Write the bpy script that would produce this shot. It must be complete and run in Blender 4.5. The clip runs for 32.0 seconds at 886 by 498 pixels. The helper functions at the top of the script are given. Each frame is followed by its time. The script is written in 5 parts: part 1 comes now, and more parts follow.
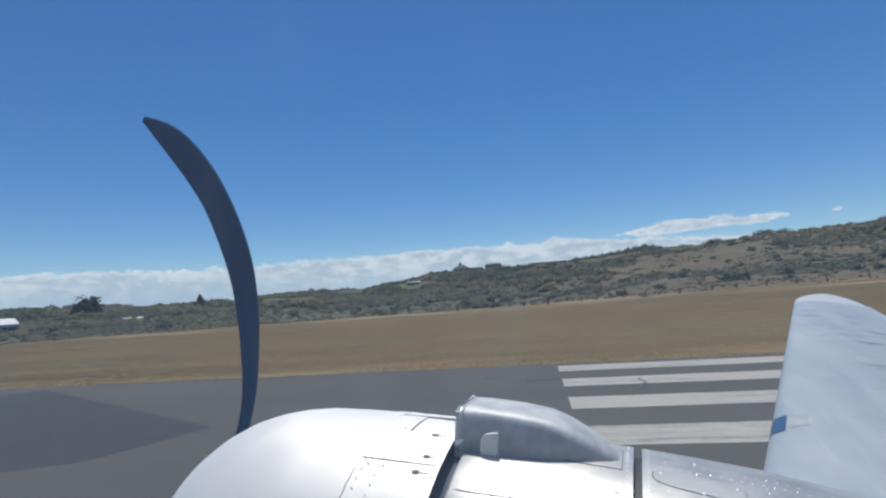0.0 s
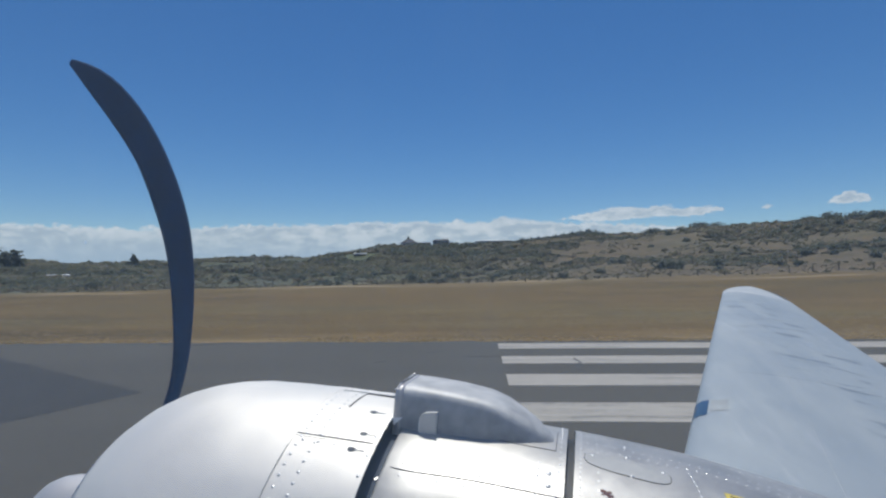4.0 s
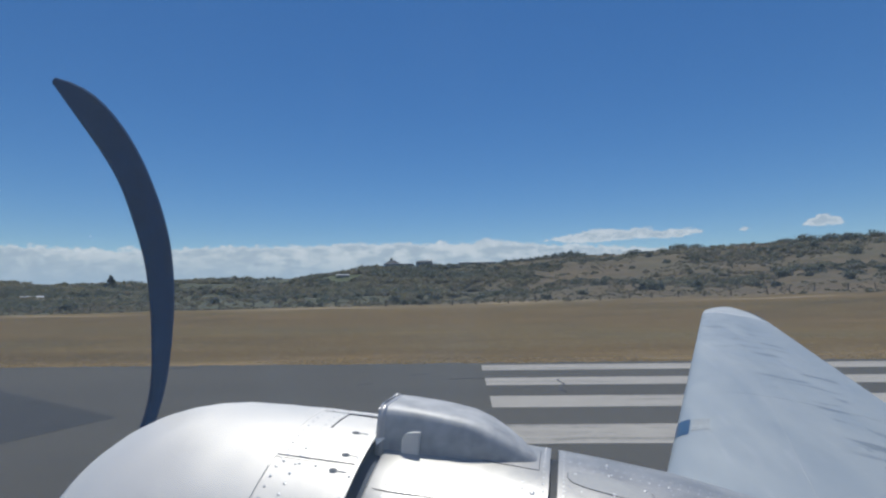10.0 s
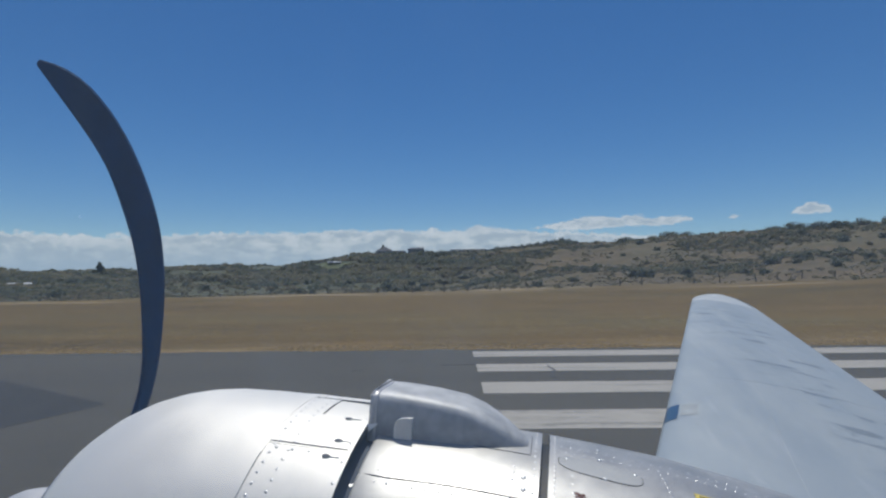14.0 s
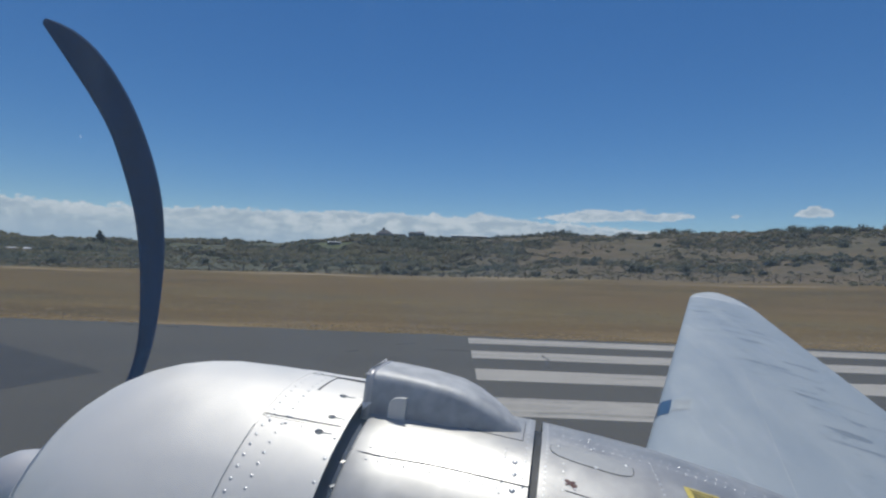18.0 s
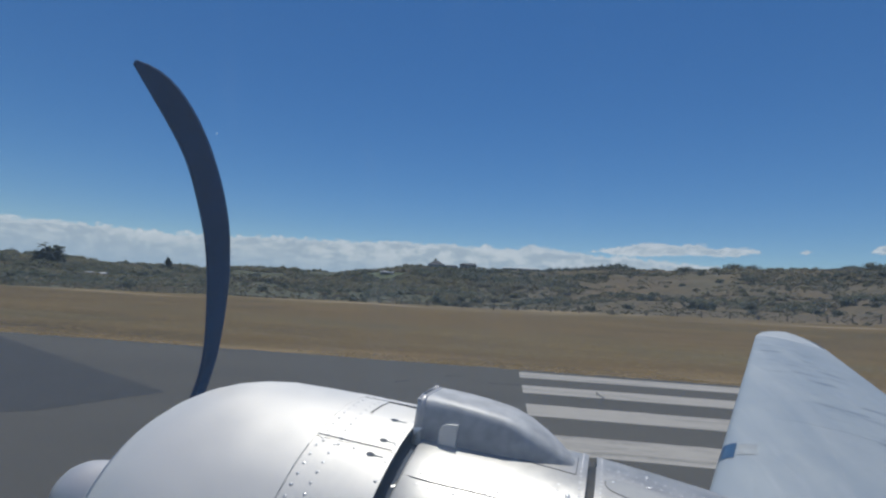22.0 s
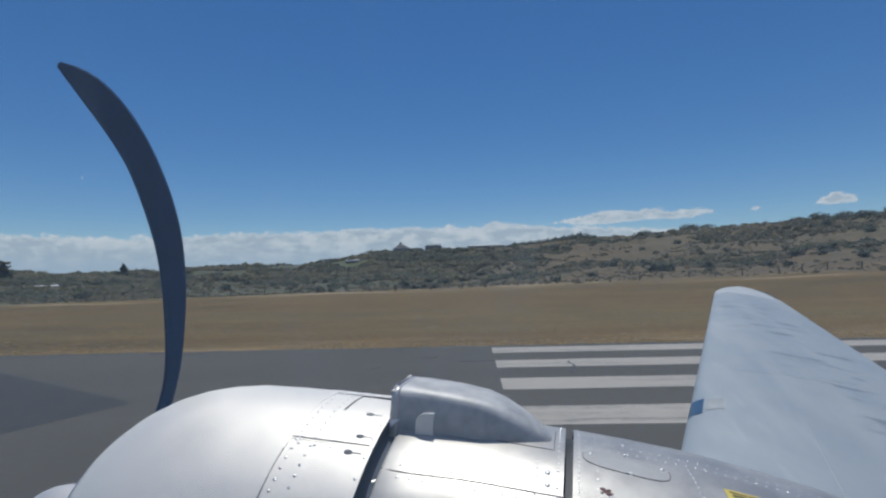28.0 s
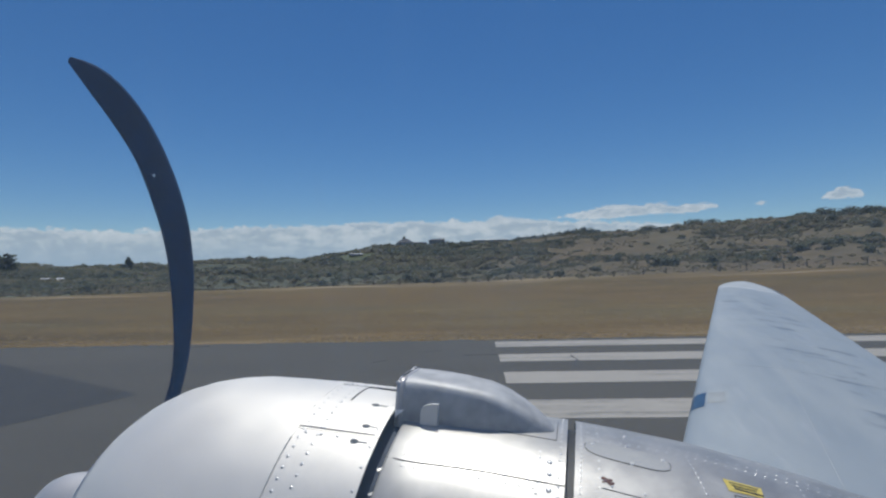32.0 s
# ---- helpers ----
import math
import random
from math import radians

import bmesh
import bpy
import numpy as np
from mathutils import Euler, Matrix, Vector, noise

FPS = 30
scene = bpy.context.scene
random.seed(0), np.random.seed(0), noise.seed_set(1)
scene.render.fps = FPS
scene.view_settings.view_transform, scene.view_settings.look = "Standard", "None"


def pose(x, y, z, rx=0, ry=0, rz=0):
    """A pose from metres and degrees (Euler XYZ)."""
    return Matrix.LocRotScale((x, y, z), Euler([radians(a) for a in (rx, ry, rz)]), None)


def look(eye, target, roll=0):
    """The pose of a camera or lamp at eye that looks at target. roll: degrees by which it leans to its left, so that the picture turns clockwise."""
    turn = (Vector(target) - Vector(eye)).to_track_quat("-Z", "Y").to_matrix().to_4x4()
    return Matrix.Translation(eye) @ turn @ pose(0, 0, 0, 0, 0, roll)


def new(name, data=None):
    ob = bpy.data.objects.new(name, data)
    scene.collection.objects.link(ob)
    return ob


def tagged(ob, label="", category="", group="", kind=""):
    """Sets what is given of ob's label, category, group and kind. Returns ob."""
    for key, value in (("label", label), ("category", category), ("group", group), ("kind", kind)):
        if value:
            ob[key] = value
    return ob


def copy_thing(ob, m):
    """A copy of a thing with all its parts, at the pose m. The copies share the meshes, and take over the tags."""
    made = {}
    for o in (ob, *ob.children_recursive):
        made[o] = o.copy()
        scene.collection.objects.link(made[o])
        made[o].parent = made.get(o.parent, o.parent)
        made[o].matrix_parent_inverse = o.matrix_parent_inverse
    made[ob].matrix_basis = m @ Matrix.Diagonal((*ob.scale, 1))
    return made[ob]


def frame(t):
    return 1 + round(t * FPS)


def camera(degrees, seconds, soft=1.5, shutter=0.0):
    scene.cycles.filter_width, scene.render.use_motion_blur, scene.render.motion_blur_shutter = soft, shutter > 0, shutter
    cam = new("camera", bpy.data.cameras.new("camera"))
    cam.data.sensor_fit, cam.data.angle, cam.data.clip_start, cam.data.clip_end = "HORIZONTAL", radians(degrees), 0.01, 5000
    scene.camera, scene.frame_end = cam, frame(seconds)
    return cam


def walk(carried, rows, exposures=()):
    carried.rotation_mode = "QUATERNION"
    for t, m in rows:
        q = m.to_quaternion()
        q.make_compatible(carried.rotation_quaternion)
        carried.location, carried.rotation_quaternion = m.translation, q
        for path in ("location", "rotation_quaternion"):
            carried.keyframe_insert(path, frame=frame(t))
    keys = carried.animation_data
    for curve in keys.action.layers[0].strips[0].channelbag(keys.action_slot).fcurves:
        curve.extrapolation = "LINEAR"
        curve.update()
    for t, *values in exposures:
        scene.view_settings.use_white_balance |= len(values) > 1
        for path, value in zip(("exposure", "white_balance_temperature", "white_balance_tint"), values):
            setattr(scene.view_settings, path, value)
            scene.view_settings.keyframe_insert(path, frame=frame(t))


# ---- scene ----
# ---- camera and walk ----
cam = camera(78.5, 32.0, soft=2.3)
PATH = [
    (0, 0.011, -0.028, 3.003, 95.43, 3.72, 8.07), (0.5, 0.004, -0.022, 3.000, 94.90, 2.20, 6.63), (1, 0.006, -0.009, 3.007, 94.11, 2.57, 5.16),
    (1.5, 0.005, -0.001, 3.013, 93.22, 1.59, 4.36), (2, 0.005, 0.005, 3.014, 92.70, 1.49, 3.44), (2.5, 0.008, 0.006, 3.013, 92.49, 1.25, 2.88),
    (3, 0.004, 0.005, 3.008, 92.48, 0.45, 2.53), (3.5, 0.007, 0.008, 3.011, 92.48, 0.85, 2.21), (5.5, -0.004, 0.004, 3.016, 93.10, 0.11, 3.08),
    (6, 0.000, 0.000, 3.022, 93.44, 0.56, 2.16), (6.5, -0.002, -0.001, 3.005, 93.94, 0.20, 2.48), (7, 0.001, 0.000, 3.003, 94.26, 0.00, 2.35),
    (7.5, 0.007, -0.003, 3.010, 94.32, 1.13, 2.65), (8, 0.010, -0.001, 3.007, 94.43, 1.28, 2.23), (8.5, 0.010, -0.001, 3.007, 94.56, 1.35, 1.17),
    (9, 0.004, -0.007, 3.009, 94.71, 1.67, 1.54), (9.5, 0.008, -0.002, 3.008, 94.67, 1.41, 0.67), (10, 0.006, -0.004, 3.005, 94.76, 0.81, 0.62),
    (10.5, 0.005, -0.006, 3.009, 94.78, 1.29, 0.80), (11, 0.006, -0.005, 3.009, 94.57, 1.00, 0.55), (11.5, 0.007, -0.004, 3.002, 94.65, 0.53, 0.11),
    (12, 0.004, -0.004, 3.005, 94.46, 0.50, 0.32), (12.5, 0.005, -0.005, 3.004, 94.43, 0.48, 0.04), (13, 0.008, -0.009, 2.998, 94.32, 1.72, -0.18),
    (13.5, 0.003, 0.003, 3.000, 93.70, 0.49, -0.34), (14, 0.003, 0.000, 3.004, 93.38, 0.76, -0.26), (14.5, -0.000, 0.001, 2.999, 93.21, -0.62, -0.29),
    (15, 0.003, 0.004, 2.998, 92.90, -0.15, 0.08), (15.5, -0.003, 0.008, 2.991, 92.62, -1.20, -0.05), (17.5, 0.000, 0.009, 2.996, 91.85, -1.06, -0.53),
    (18, -0.004, 0.012, 2.994, 91.86, -2.11, -0.38), (18.5, -0.006, 0.011, 2.997, 91.63, -1.59, -0.25), (19, -0.010, 0.014, 2.991, 91.50, -4.17, -0.73),
    (19.5, -0.007, 0.013, 2.993, 92.28, -3.63, -0.58), (20, -0.006, 0.008, 2.996, 92.44, -3.22, 1.99), (20.5, -0.004, 0.006, 2.994, 92.27, -2.54, 3.38),
    (21, -0.008, 0.007, 2.994, 92.35, -3.84, 2.13), (21.5, -0.006, 0.015, 2.997, 92.24, -3.68, 3.12), (22, -0.008, -0.009, 2.978, 94.93, -3.35, 5.01),
    (22.5, -0.009, -0.004, 2.980, 94.68, -1.34, 3.88), (23, -0.008, -0.006, 2.986, 94.13, -1.35, 1.65), (23.5, -0.009, -0.003, 2.989, 94.98, -1.63, 3.04),
    (24, -0.009, -0.013, 2.986, 95.66, 0.33, 3.90), (24.5, -0.010, -0.007, 2.985, 95.23, -0.28, 2.45), (25, -0.007, -0.004, 2.981, 94.84, 0.54, 2.08),
    (25.5, -0.008, -0.005, 2.984, 94.19, 1.13, 2.52), (27.5, -0.005, 0.012, 2.995, 93.00, 0.69, 1.16), (28, -0.003, 0.017, 2.996, 93.08, 1.55, 1.60),
    (28.5, -0.005, 0.016, 2.998, 92.78, 1.33, 0.78), (29, -0.003, 0.010, 2.992, 93.24, 1.46, 1.10), (29.5, -0.010, 0.017, 3.003, 92.45, 2.53, 2.10),
    (30, 0.017, 0.007, 3.004, 91.68, 3.68, 3.11), (30.5, 0.003, 0.001, 2.995, 92.58, 2.50, 3.54), (31, -0.007, -0.007, 3.017, 92.90, 4.80, 3.04),
    (31.5, -0.011, -0.007, 2.997, 93.00, 3.94, 3.41), (32, -0.006, -0.006, 2.993, 92.47, 1.37, 1.97),
]
walk(cam, [(t, pose(*row)) for t, *row in PATH], [(0.0, 0.26, 6380.0, 8.0), (3.0, 0.07, 6380.0, 8.0), (10.0, 0.05, 6380.0, 8.0), (14.0, -0.06, 6380.0, 8.0), (32.0, -0.08, 6380.0, 8.0)])

# ---- world, sun, exposure ----
SUN_AZ, SUN_EL = 1.0, 75.0
world = bpy.data.worlds.new("world")
scene.world = world
world.use_nodes = True
wn = world.node_tree.nodes
sky = wn.new("ShaderNodeTexSky")
sky.sky_type = "NISHITA"
sky.sun_disc = False
sky.sun_elevation = radians(SUN_EL)
sky.sun_rotation = radians(SUN_AZ)
sky.altitude = 500.0
sky.air_density = 1.0
sky.dust_density = 0.0
sky.ozone_density = 5.0
wn["Background"].inputs["Strength"].default_value = 0.0775
deep = wn.new("ShaderNodeHueSaturation")
deep.inputs["Saturation"].default_value = 1.25
deep.inputs["Hue"].default_value = 0.5045
world.node_tree.links.new(sky.outputs["Color"], deep.inputs["Color"])
world.node_tree.links.new(deep.outputs["Color"], wn["Background"].inputs["Color"])

sun_data = bpy.data.lights.new("sun", "SUN")
sun_data.energy = 3.6
sun_data.angle = radians(0.53)
sun_data.color = (1.0, 0.95, 0.87)
sun = new("sun", sun_data)
sa, se = radians(SUN_AZ), radians(SUN_EL)
sun_from = Vector((math.sin(sa) * math.cos(se), math.cos(sa) * math.cos(se), math.sin(se)))
sun.matrix_world = look(sun_from * 50, (0, 0, 0))


# ---- materials ----
class Nodes:
    """A small wrapper round one material's node tree."""

    def __init__(self, name, rough=0.8, metal=0.0):
        self.mat = bpy.data.materials.new(name)
        self.mat.use_nodes = True
        self.tree = self.mat.node_tree
        self.bsdf = self.tree.nodes["Principled BSDF"]
        self.bsdf.inputs["Roughness"].default_value = rough
        self.bsdf.inputs["Metallic"].default_value = metal

    def add(self, kind, **values):
        n = self.tree.nodes.new(kind)
        for k, v in values.items():
            n.inputs[k.replace("_", " ")].default_value = v
        return n

    def link(self, a, b):
        self.tree.links.new(a, b)

    def coords(self, scale=(1, 1, 1), kind="Object"):
        tc = self.add("ShaderNodeTexCoord")
        mp = self.add("ShaderNodeMapping")
        mp.inputs["Scale"].default_value = scale
        self.link(tc.outputs[kind], mp.inputs["Vector"])
        return mp.outputs["Vector"]

    def noise(self, scale, detail=6.0, rough=0.6, stretch=(1, 1, 1), distort=0.0):
        n = self.add("ShaderNodeTexNoise", Scale=scale, Detail=detail, Roughness=rough, Distortion=distort)
        self.link(self.coords(stretch), n.inputs["Vector"])
        return n.outputs["Fac"]

    def ramp(self, fac, stops):
        r = self.add("ShaderNodeValToRGB")
        el = r.color_ramp.elements
        while len(el) < len(stops):
            el.new(0.5)
        for e, (p, c) in zip(el, stops):
            e.position = p
            e.color = (*c, 1) if len(c) == 3 else c
        self.link(fac, r.inputs["Fac"])
        return r.outputs["Color"]

    def mix(self, fac, a, b, mode="MIX"):
        m = self.tree.nodes.new("ShaderNodeMix")
        m.data_type, m.blend_type = "RGBA", mode
        for sock, v in ((m.inputs[0], fac), (m.inputs[6], a), (m.inputs[7], b)):
            if isinstance(v, (int, float)):
                sock.default_value = v
            elif isinstance(v, tuple):
                sock.default_value = (*v, 1)
            else:
                self.link(v, sock)
        return m.outputs[2]

    def math(self, op, a, b=0.0, c=0.0):
        m = self.tree.nodes.new("ShaderNodeMath")
        m.operation = op
        for sock, v in zip(m.inputs, (a, b, c)):
            if isinstance(v, (int, float)):
                sock.default_value = v
            else:
                self.link(v, sock)
        return m.outputs[0]

    def step(self, v, lo, hi):
        m = self.tree.nodes.new("ShaderNodeMapRange")
        m.interpolation_type = "SMOOTHSTEP"
        m.inputs["From Min"].default_value, m.inputs["From Max"].default_value = lo, hi
        self.link(v, m.inputs["Value"])
        return m.outputs["Result"]

    def color(self, c):
        if isinstance(c, tuple):
            self.bsdf.inputs["Base Color"].default_value = (*c, 1)
        else:
            self.link(c, self.bsdf.inputs["Base Color"])

    def roughness(self, v):
        self.link(v, self.bsdf.inputs["Roughness"])

    def bump(self, h, strength=0.3, distance=0.01):
        b = self.add("ShaderNodeBump", Strength=strength, Distance=distance)
        self.link(h, b.inputs["Height"])
        self.link(b.outputs["Normal"], self.bsdf.inputs["Normal"])


def two_tone(name, a, b, scale, rough=0.8, metal=0.0, bump=0.2, dist=0.01, stretch=(1, 1, 1), fine=0.0):
    """Two colours in noise, with a finer grain on top and bump."""
    n = Nodes(name, rough, metal)
    big = n.noise(scale, 5, 0.6, stretch)
    small = n.noise(scale * 9, 4, 0.7, stretch)
    c = n.mix(n.step(big, 0.35, 0.65), a, b)
    g = n.ramp(small, [(0.3, (0.8, 0.8, 0.8)), (0.7, (1.2, 1.2, 1.2))])
    n.color(n.mix(0.6 + fine, c, g, "MULTIPLY"))
    n.bump(small, bump, dist)
    return n.mat


def asphalt_material():
    n = Nodes("asphalt", 0.9)
    big = n.noise(0.09, 5, 0.6, (0.5, 1.6, 1))
    mid = n.noise(0.7, 6, 0.65, (0.6, 1.3, 1))
    grit = n.noise(38, 3, 0.7)
    c = n.mix(n.step(big, 0.35, 0.68), (0.052, 0.049, 0.0415), (0.067, 0.063, 0.053))
    c = n.mix(n.math("MULTIPLY", n.step(mid, 0.52, 0.7), 0.4), c, (0.040, 0.0395, 0.0365))
    c = n.mix(0.75, c, n.ramp(grit, [(0.25, (0.68, 0.68, 0.68)), (0.75, (1.3, 1.3, 1.3))]), "MULTIPLY")
    n.color(c)
    n.bump(grit, 0.5, 0.006)
    return n.mat


def worn_paint(name, paint, ground, wear):
    """Road paint, worn along its length so that the asphalt shows."""
    n = Nodes(name, 0.8)
    a = n.noise(0.9, 6, 0.7, (0.16, 2.6, 1))
    b = n.noise(11, 5, 0.75, (0.4, 1.5, 1))
    f = n.math("ADD", n.math("MULTIPLY", a, 0.62), n.math("MULTIPLY", b, 0.38))
    c = n.mix(n.step(f, wear, wear + 0.12), paint, ground)
    dirt = n.noise(3.0, 5, 0.6, (0.4, 1.2, 1))
    n.color(n.mix(0.5, c, n.ramp(dirt, [(0.3, (0.74, 0.72, 0.68)), (0.7, (1.05, 1.05, 1.05))]), "MULTIPLY"))
    n.bump(b, 0.25, 0.004)
    return n.mat


def ground_material():
    n = Nodes("ground", 0.95)
    geo = n.add("ShaderNodeNewGeometry")
    xyz = n.add("ShaderNodeSeparateXYZ")
    n.link(geo.outputs["Position"], xyz.inputs[0])
    flat = n.add("ShaderNodeCombineXYZ")
    n.link(xyz.outputs["X"], flat.inputs["X"])
    n.link(xyz.outputs["Y"], flat.inputs["Y"])
    ln = n.tree.nodes.new("ShaderNodeVectorMath")
    ln.operation = "LENGTH"
    n.link(flat.outputs[0], ln.inputs[0])
    far = ln.outputs["Value"]
    # mown dry grass with streaks along the runway
    wide = n.noise(0.022, 5, 0.62, (0.35, 1.8, 1))
    streak = n.noise(0.12, 6, 0.68, (0.16, 2.4, 1))
    fine = n.noise(2.4, 4, 0.75)
    c = n.mix(n.step(wide, 0.36, 0.66), (0.086, 0.052, 0.007), (0.114, 0.073, 0.012))
    c = n.mix(n.math("MULTIPLY", n.step(streak, 0.5, 0.68), 0.7), c, (0.16, 0.105, 0.034))
    green = n.noise(0.05, 4, 0.6, (0.4, 1.5, 1))
    c = n.mix(n.math("MULTIPLY", n.step(green, 0.5, 0.68), 0.7), c, (0.076, 0.058, 0.015))
    blotch = n.noise(0.055, 7, 0.7, (0.3, 0.42, 1), 0.6)
    c = n.mix(0.9, c, n.ramp(blotch, [(0.36, (0.66, 0.69, 0.68)), (0.5, (1.0, 1.0, 1.0)), (0.64, (1.28, 1.2, 1.1))]), "MULTIPLY")
    yb = n.math("ADD", xyz.outputs["Y"], n.math("MULTIPLY_ADD", n.noise(0.3, 5, 0.7, (0.3, 1, 1)), 9.0, -4.5))
    verge = n.math("SUBTRACT", 1.0, n.step(yb, 23.0, 27.5))
    c = n.mix(n.math("MULTIPLY", verge, 0.7), c, (0.215, 0.155, 0.072))
    olive = n.math("MULTIPLY", n.step(yb, 26.0, 32.0), n.math("SUBTRACT", 1.0, n.step(yb, 44.0, 66.0)))
    c = n.mix(n.math("MULTIPLY", n.math("MULTIPLY", olive, n.step(green, 0.42, 0.6)), 0.55), c, (0.098, 0.078, 0.026))
    lines = n.noise(0.5, 4, 0.6, (0.035, 1.0, 1))
    c = n.mix(0.4, c, n.ramp(lines, [(0.38, (0.82, 0.82, 0.82)), (0.52, (1.0, 1.0, 1.0)), (0.66, (1.22, 1.18, 1.1))]), "MULTIPLY")
    # rough hill pasture beyond the fence
    patch = n.noise(0.03, 7, 0.68)
    patch2 = n.noise(0.011, 5, 0.6)
    h = n.mix(n.step(patch, 0.4, 0.62), (0.112, 0.08, 0.036), (0.08, 0.068, 0.033))
    h = n.mix(n.step(patch2, 0.45, 0.6), h, (0.088, 0.076, 0.045))
    high = n.math("MULTIPLY", n.step(xyz.outputs["Z"], 9.0, 20.0), n.step(n.noise(0.02, 5, 0.6), 0.42, 0.58))
    h = n.mix(n.math("MULTIPLY", high, 0.6), h, (0.084, 0.092, 0.045))
    heath = n.noise(0.14, 6, 0.7, (0.6, 0.6, 1))
    h = n.mix(n.math("MULTIPLY", n.step(heath, 0.5, 0.6), 0.65), h, (0.056, 0.057, 0.033))
    heath2 = n.noise(0.045, 5, 0.65)
    h = n.mix(n.math("MULTIPLY", n.step(heath2, 0.52, 0.64), 0.6), h, (0.15, 0.112, 0.058))
    h = n.mix(0.45, h, (0.094, 0.072, 0.044))
    green_side = n.math("SUBTRACT", 1.0, n.step(n.math("ADD", xyz.outputs["X"], n.math("MULTIPLY_ADD", patch2, 160.0, -80.0)), -70.0, 70.0))
    h = n.mix(n.math("MULTIPLY", green_side, 0.75), h, (0.056, 0.07, 0.041))
    for px, py, pr in ((-65.0, 343.9, 12.0), (-79.0, 353.3, 9.0)):
        away = n.tree.nodes.new("ShaderNodeVectorMath")
        away.operation = "DISTANCE"
        n.link(flat.outputs[0], away.inputs[0])
        away.inputs[1].default_value = (px, py, 0.0)
        near = n.math("SUBTRACT", 1.0, n.step(n.math("ADD", away.outputs["Value"], n.math("MULTIPLY_ADD", heath, 12.0, -6.0)), pr - 3.0, pr + 3.0))
        h = n.mix(n.math("MULTIPLY", near, 0.75), h, (0.078, 0.096, 0.044))
    turf = n.noise(0.75, 6, 0.78, (0.7, 0.7, 1))
    h = n.mix(0.9, h, n.ramp(turf, [(0.36, (0.74, 0.76, 0.77)), (0.5, (1.0, 1.0, 1.0)), (0.64, (1.24, 1.2, 1.15))]), "MULTIPLY")
    wob = n.math("MULTIPLY_ADD", n.noise(0.05, 4, 0.6), 22.0, -11.0)
    edge = n.step(n.math("ADD", far, wob), 122.0, 150.0)
    c = n.mix(edge, c, h)
    pale = n.noise(0.06, 5, 0.65, (0.3, 1.0, 1))
    strip = n.math("MULTIPLY", n.step(far, 96.0, 112.0), n.math("SUBTRACT", 1.0, n.step(far, 134.0, 168.0)))
    c = n.mix(n.math("MULTIPLY", strip, n.step(pale, 0.48, 0.66)), c, (0.27, 0.205, 0.115))
    clump = n.noise(0.3, 6, 0.72, (0.5, 0.5, 1))
    c = n.mix(0.85, c, n.ramp(clump, [(0.34, (0.8, 0.82, 0.82)), (0.5, (1.0, 1.0, 1.0)), (0.66, (1.16, 1.14, 1.08))]), "MULTIPLY")
    c = n.mix(0.7, c, n.ramp(fine, [(0.25, (0.66, 0.66, 0.66)), (0.75, (1.3, 1.3, 1.3))]), "MULTIPLY")
    n.color(c)
    n.bump(fine, 0.6, 0.08)
    return n.mat


def leaf_material(name, a, b, scale=0.08, thin=0.55):
    n = Nodes(name, 0.75)
    geo = n.add("ShaderNodeNewGeometry")
    big = n.noise(scale, 3, 0.6)
    c = n.mix(n.step(big, 0.4, 0.62), a, b)
    v = n.ramp(geo.outputs["Random Per Island"], [(0.0, (0.86, 0.87, 0.86)), (1.0, (1.14, 1.13, 1.1))])
    c = n.mix(1.0, c, v, "MULTIPLY")
    n.color(c)
    through_leaf = n.add("ShaderNodeBsdfTranslucent")
    n.link(c, through_leaf.inputs["Color"])
    both = n.add("ShaderNodeMixShader", Fac=thin)
    n.link(n.bsdf.outputs[0], both.inputs[1])
    n.link(through_leaf.outputs[0], both.inputs[2])
    n.link(both.outputs[0], n.tree.nodes["Material Output"].inputs["Surface"])
    return n.mat


def metal_paint(name, base, rough, metal, streak=(1, 1, 1), dirt=0.25, scale=3.0):
    """Aluminium skin: smudged gloss, faint dirt and dents."""
    n = Nodes(name, rough, metal)
    smudge = n.noise(scale, 6, 0.65, streak)
    fine = n.noise(scale * 14, 4, 0.7, streak)
    dent = n.noise(scale * 1.3, 2, 0.5)
    d = n.ramp(smudge, [(0.3, (1 - dirt, 1 - dirt, 1 - dirt)), (0.62, (1.0, 1.0, 1.0)), (0.85, (1.07, 1.07, 1.07))])
    c = n.mix(1.0, base, d, "MULTIPLY")
    c = n.mix(0.35, c, n.ramp(fine, [(0.3, (0.88, 0.88, 0.88)), (0.7, (1.08, 1.08, 1.08))]), "MULTIPLY")
    n.color(c)
    n.roughness(n.math("MULTIPLY_ADD", smudge, 0.28, rough - 0.14))
    n.bump(n.math("ADD", n.math("MULTIPLY", dent, 1.0), n.math("MULTIPLY", fine, 0.05)), 0.16, 0.012)
    return n.mat


def plain(name, c, rough=0.6, metal=0.0):
    return two_tone(name, c, tuple(v * 0.8 for v in c), 4.0, rough, metal, 0.1)


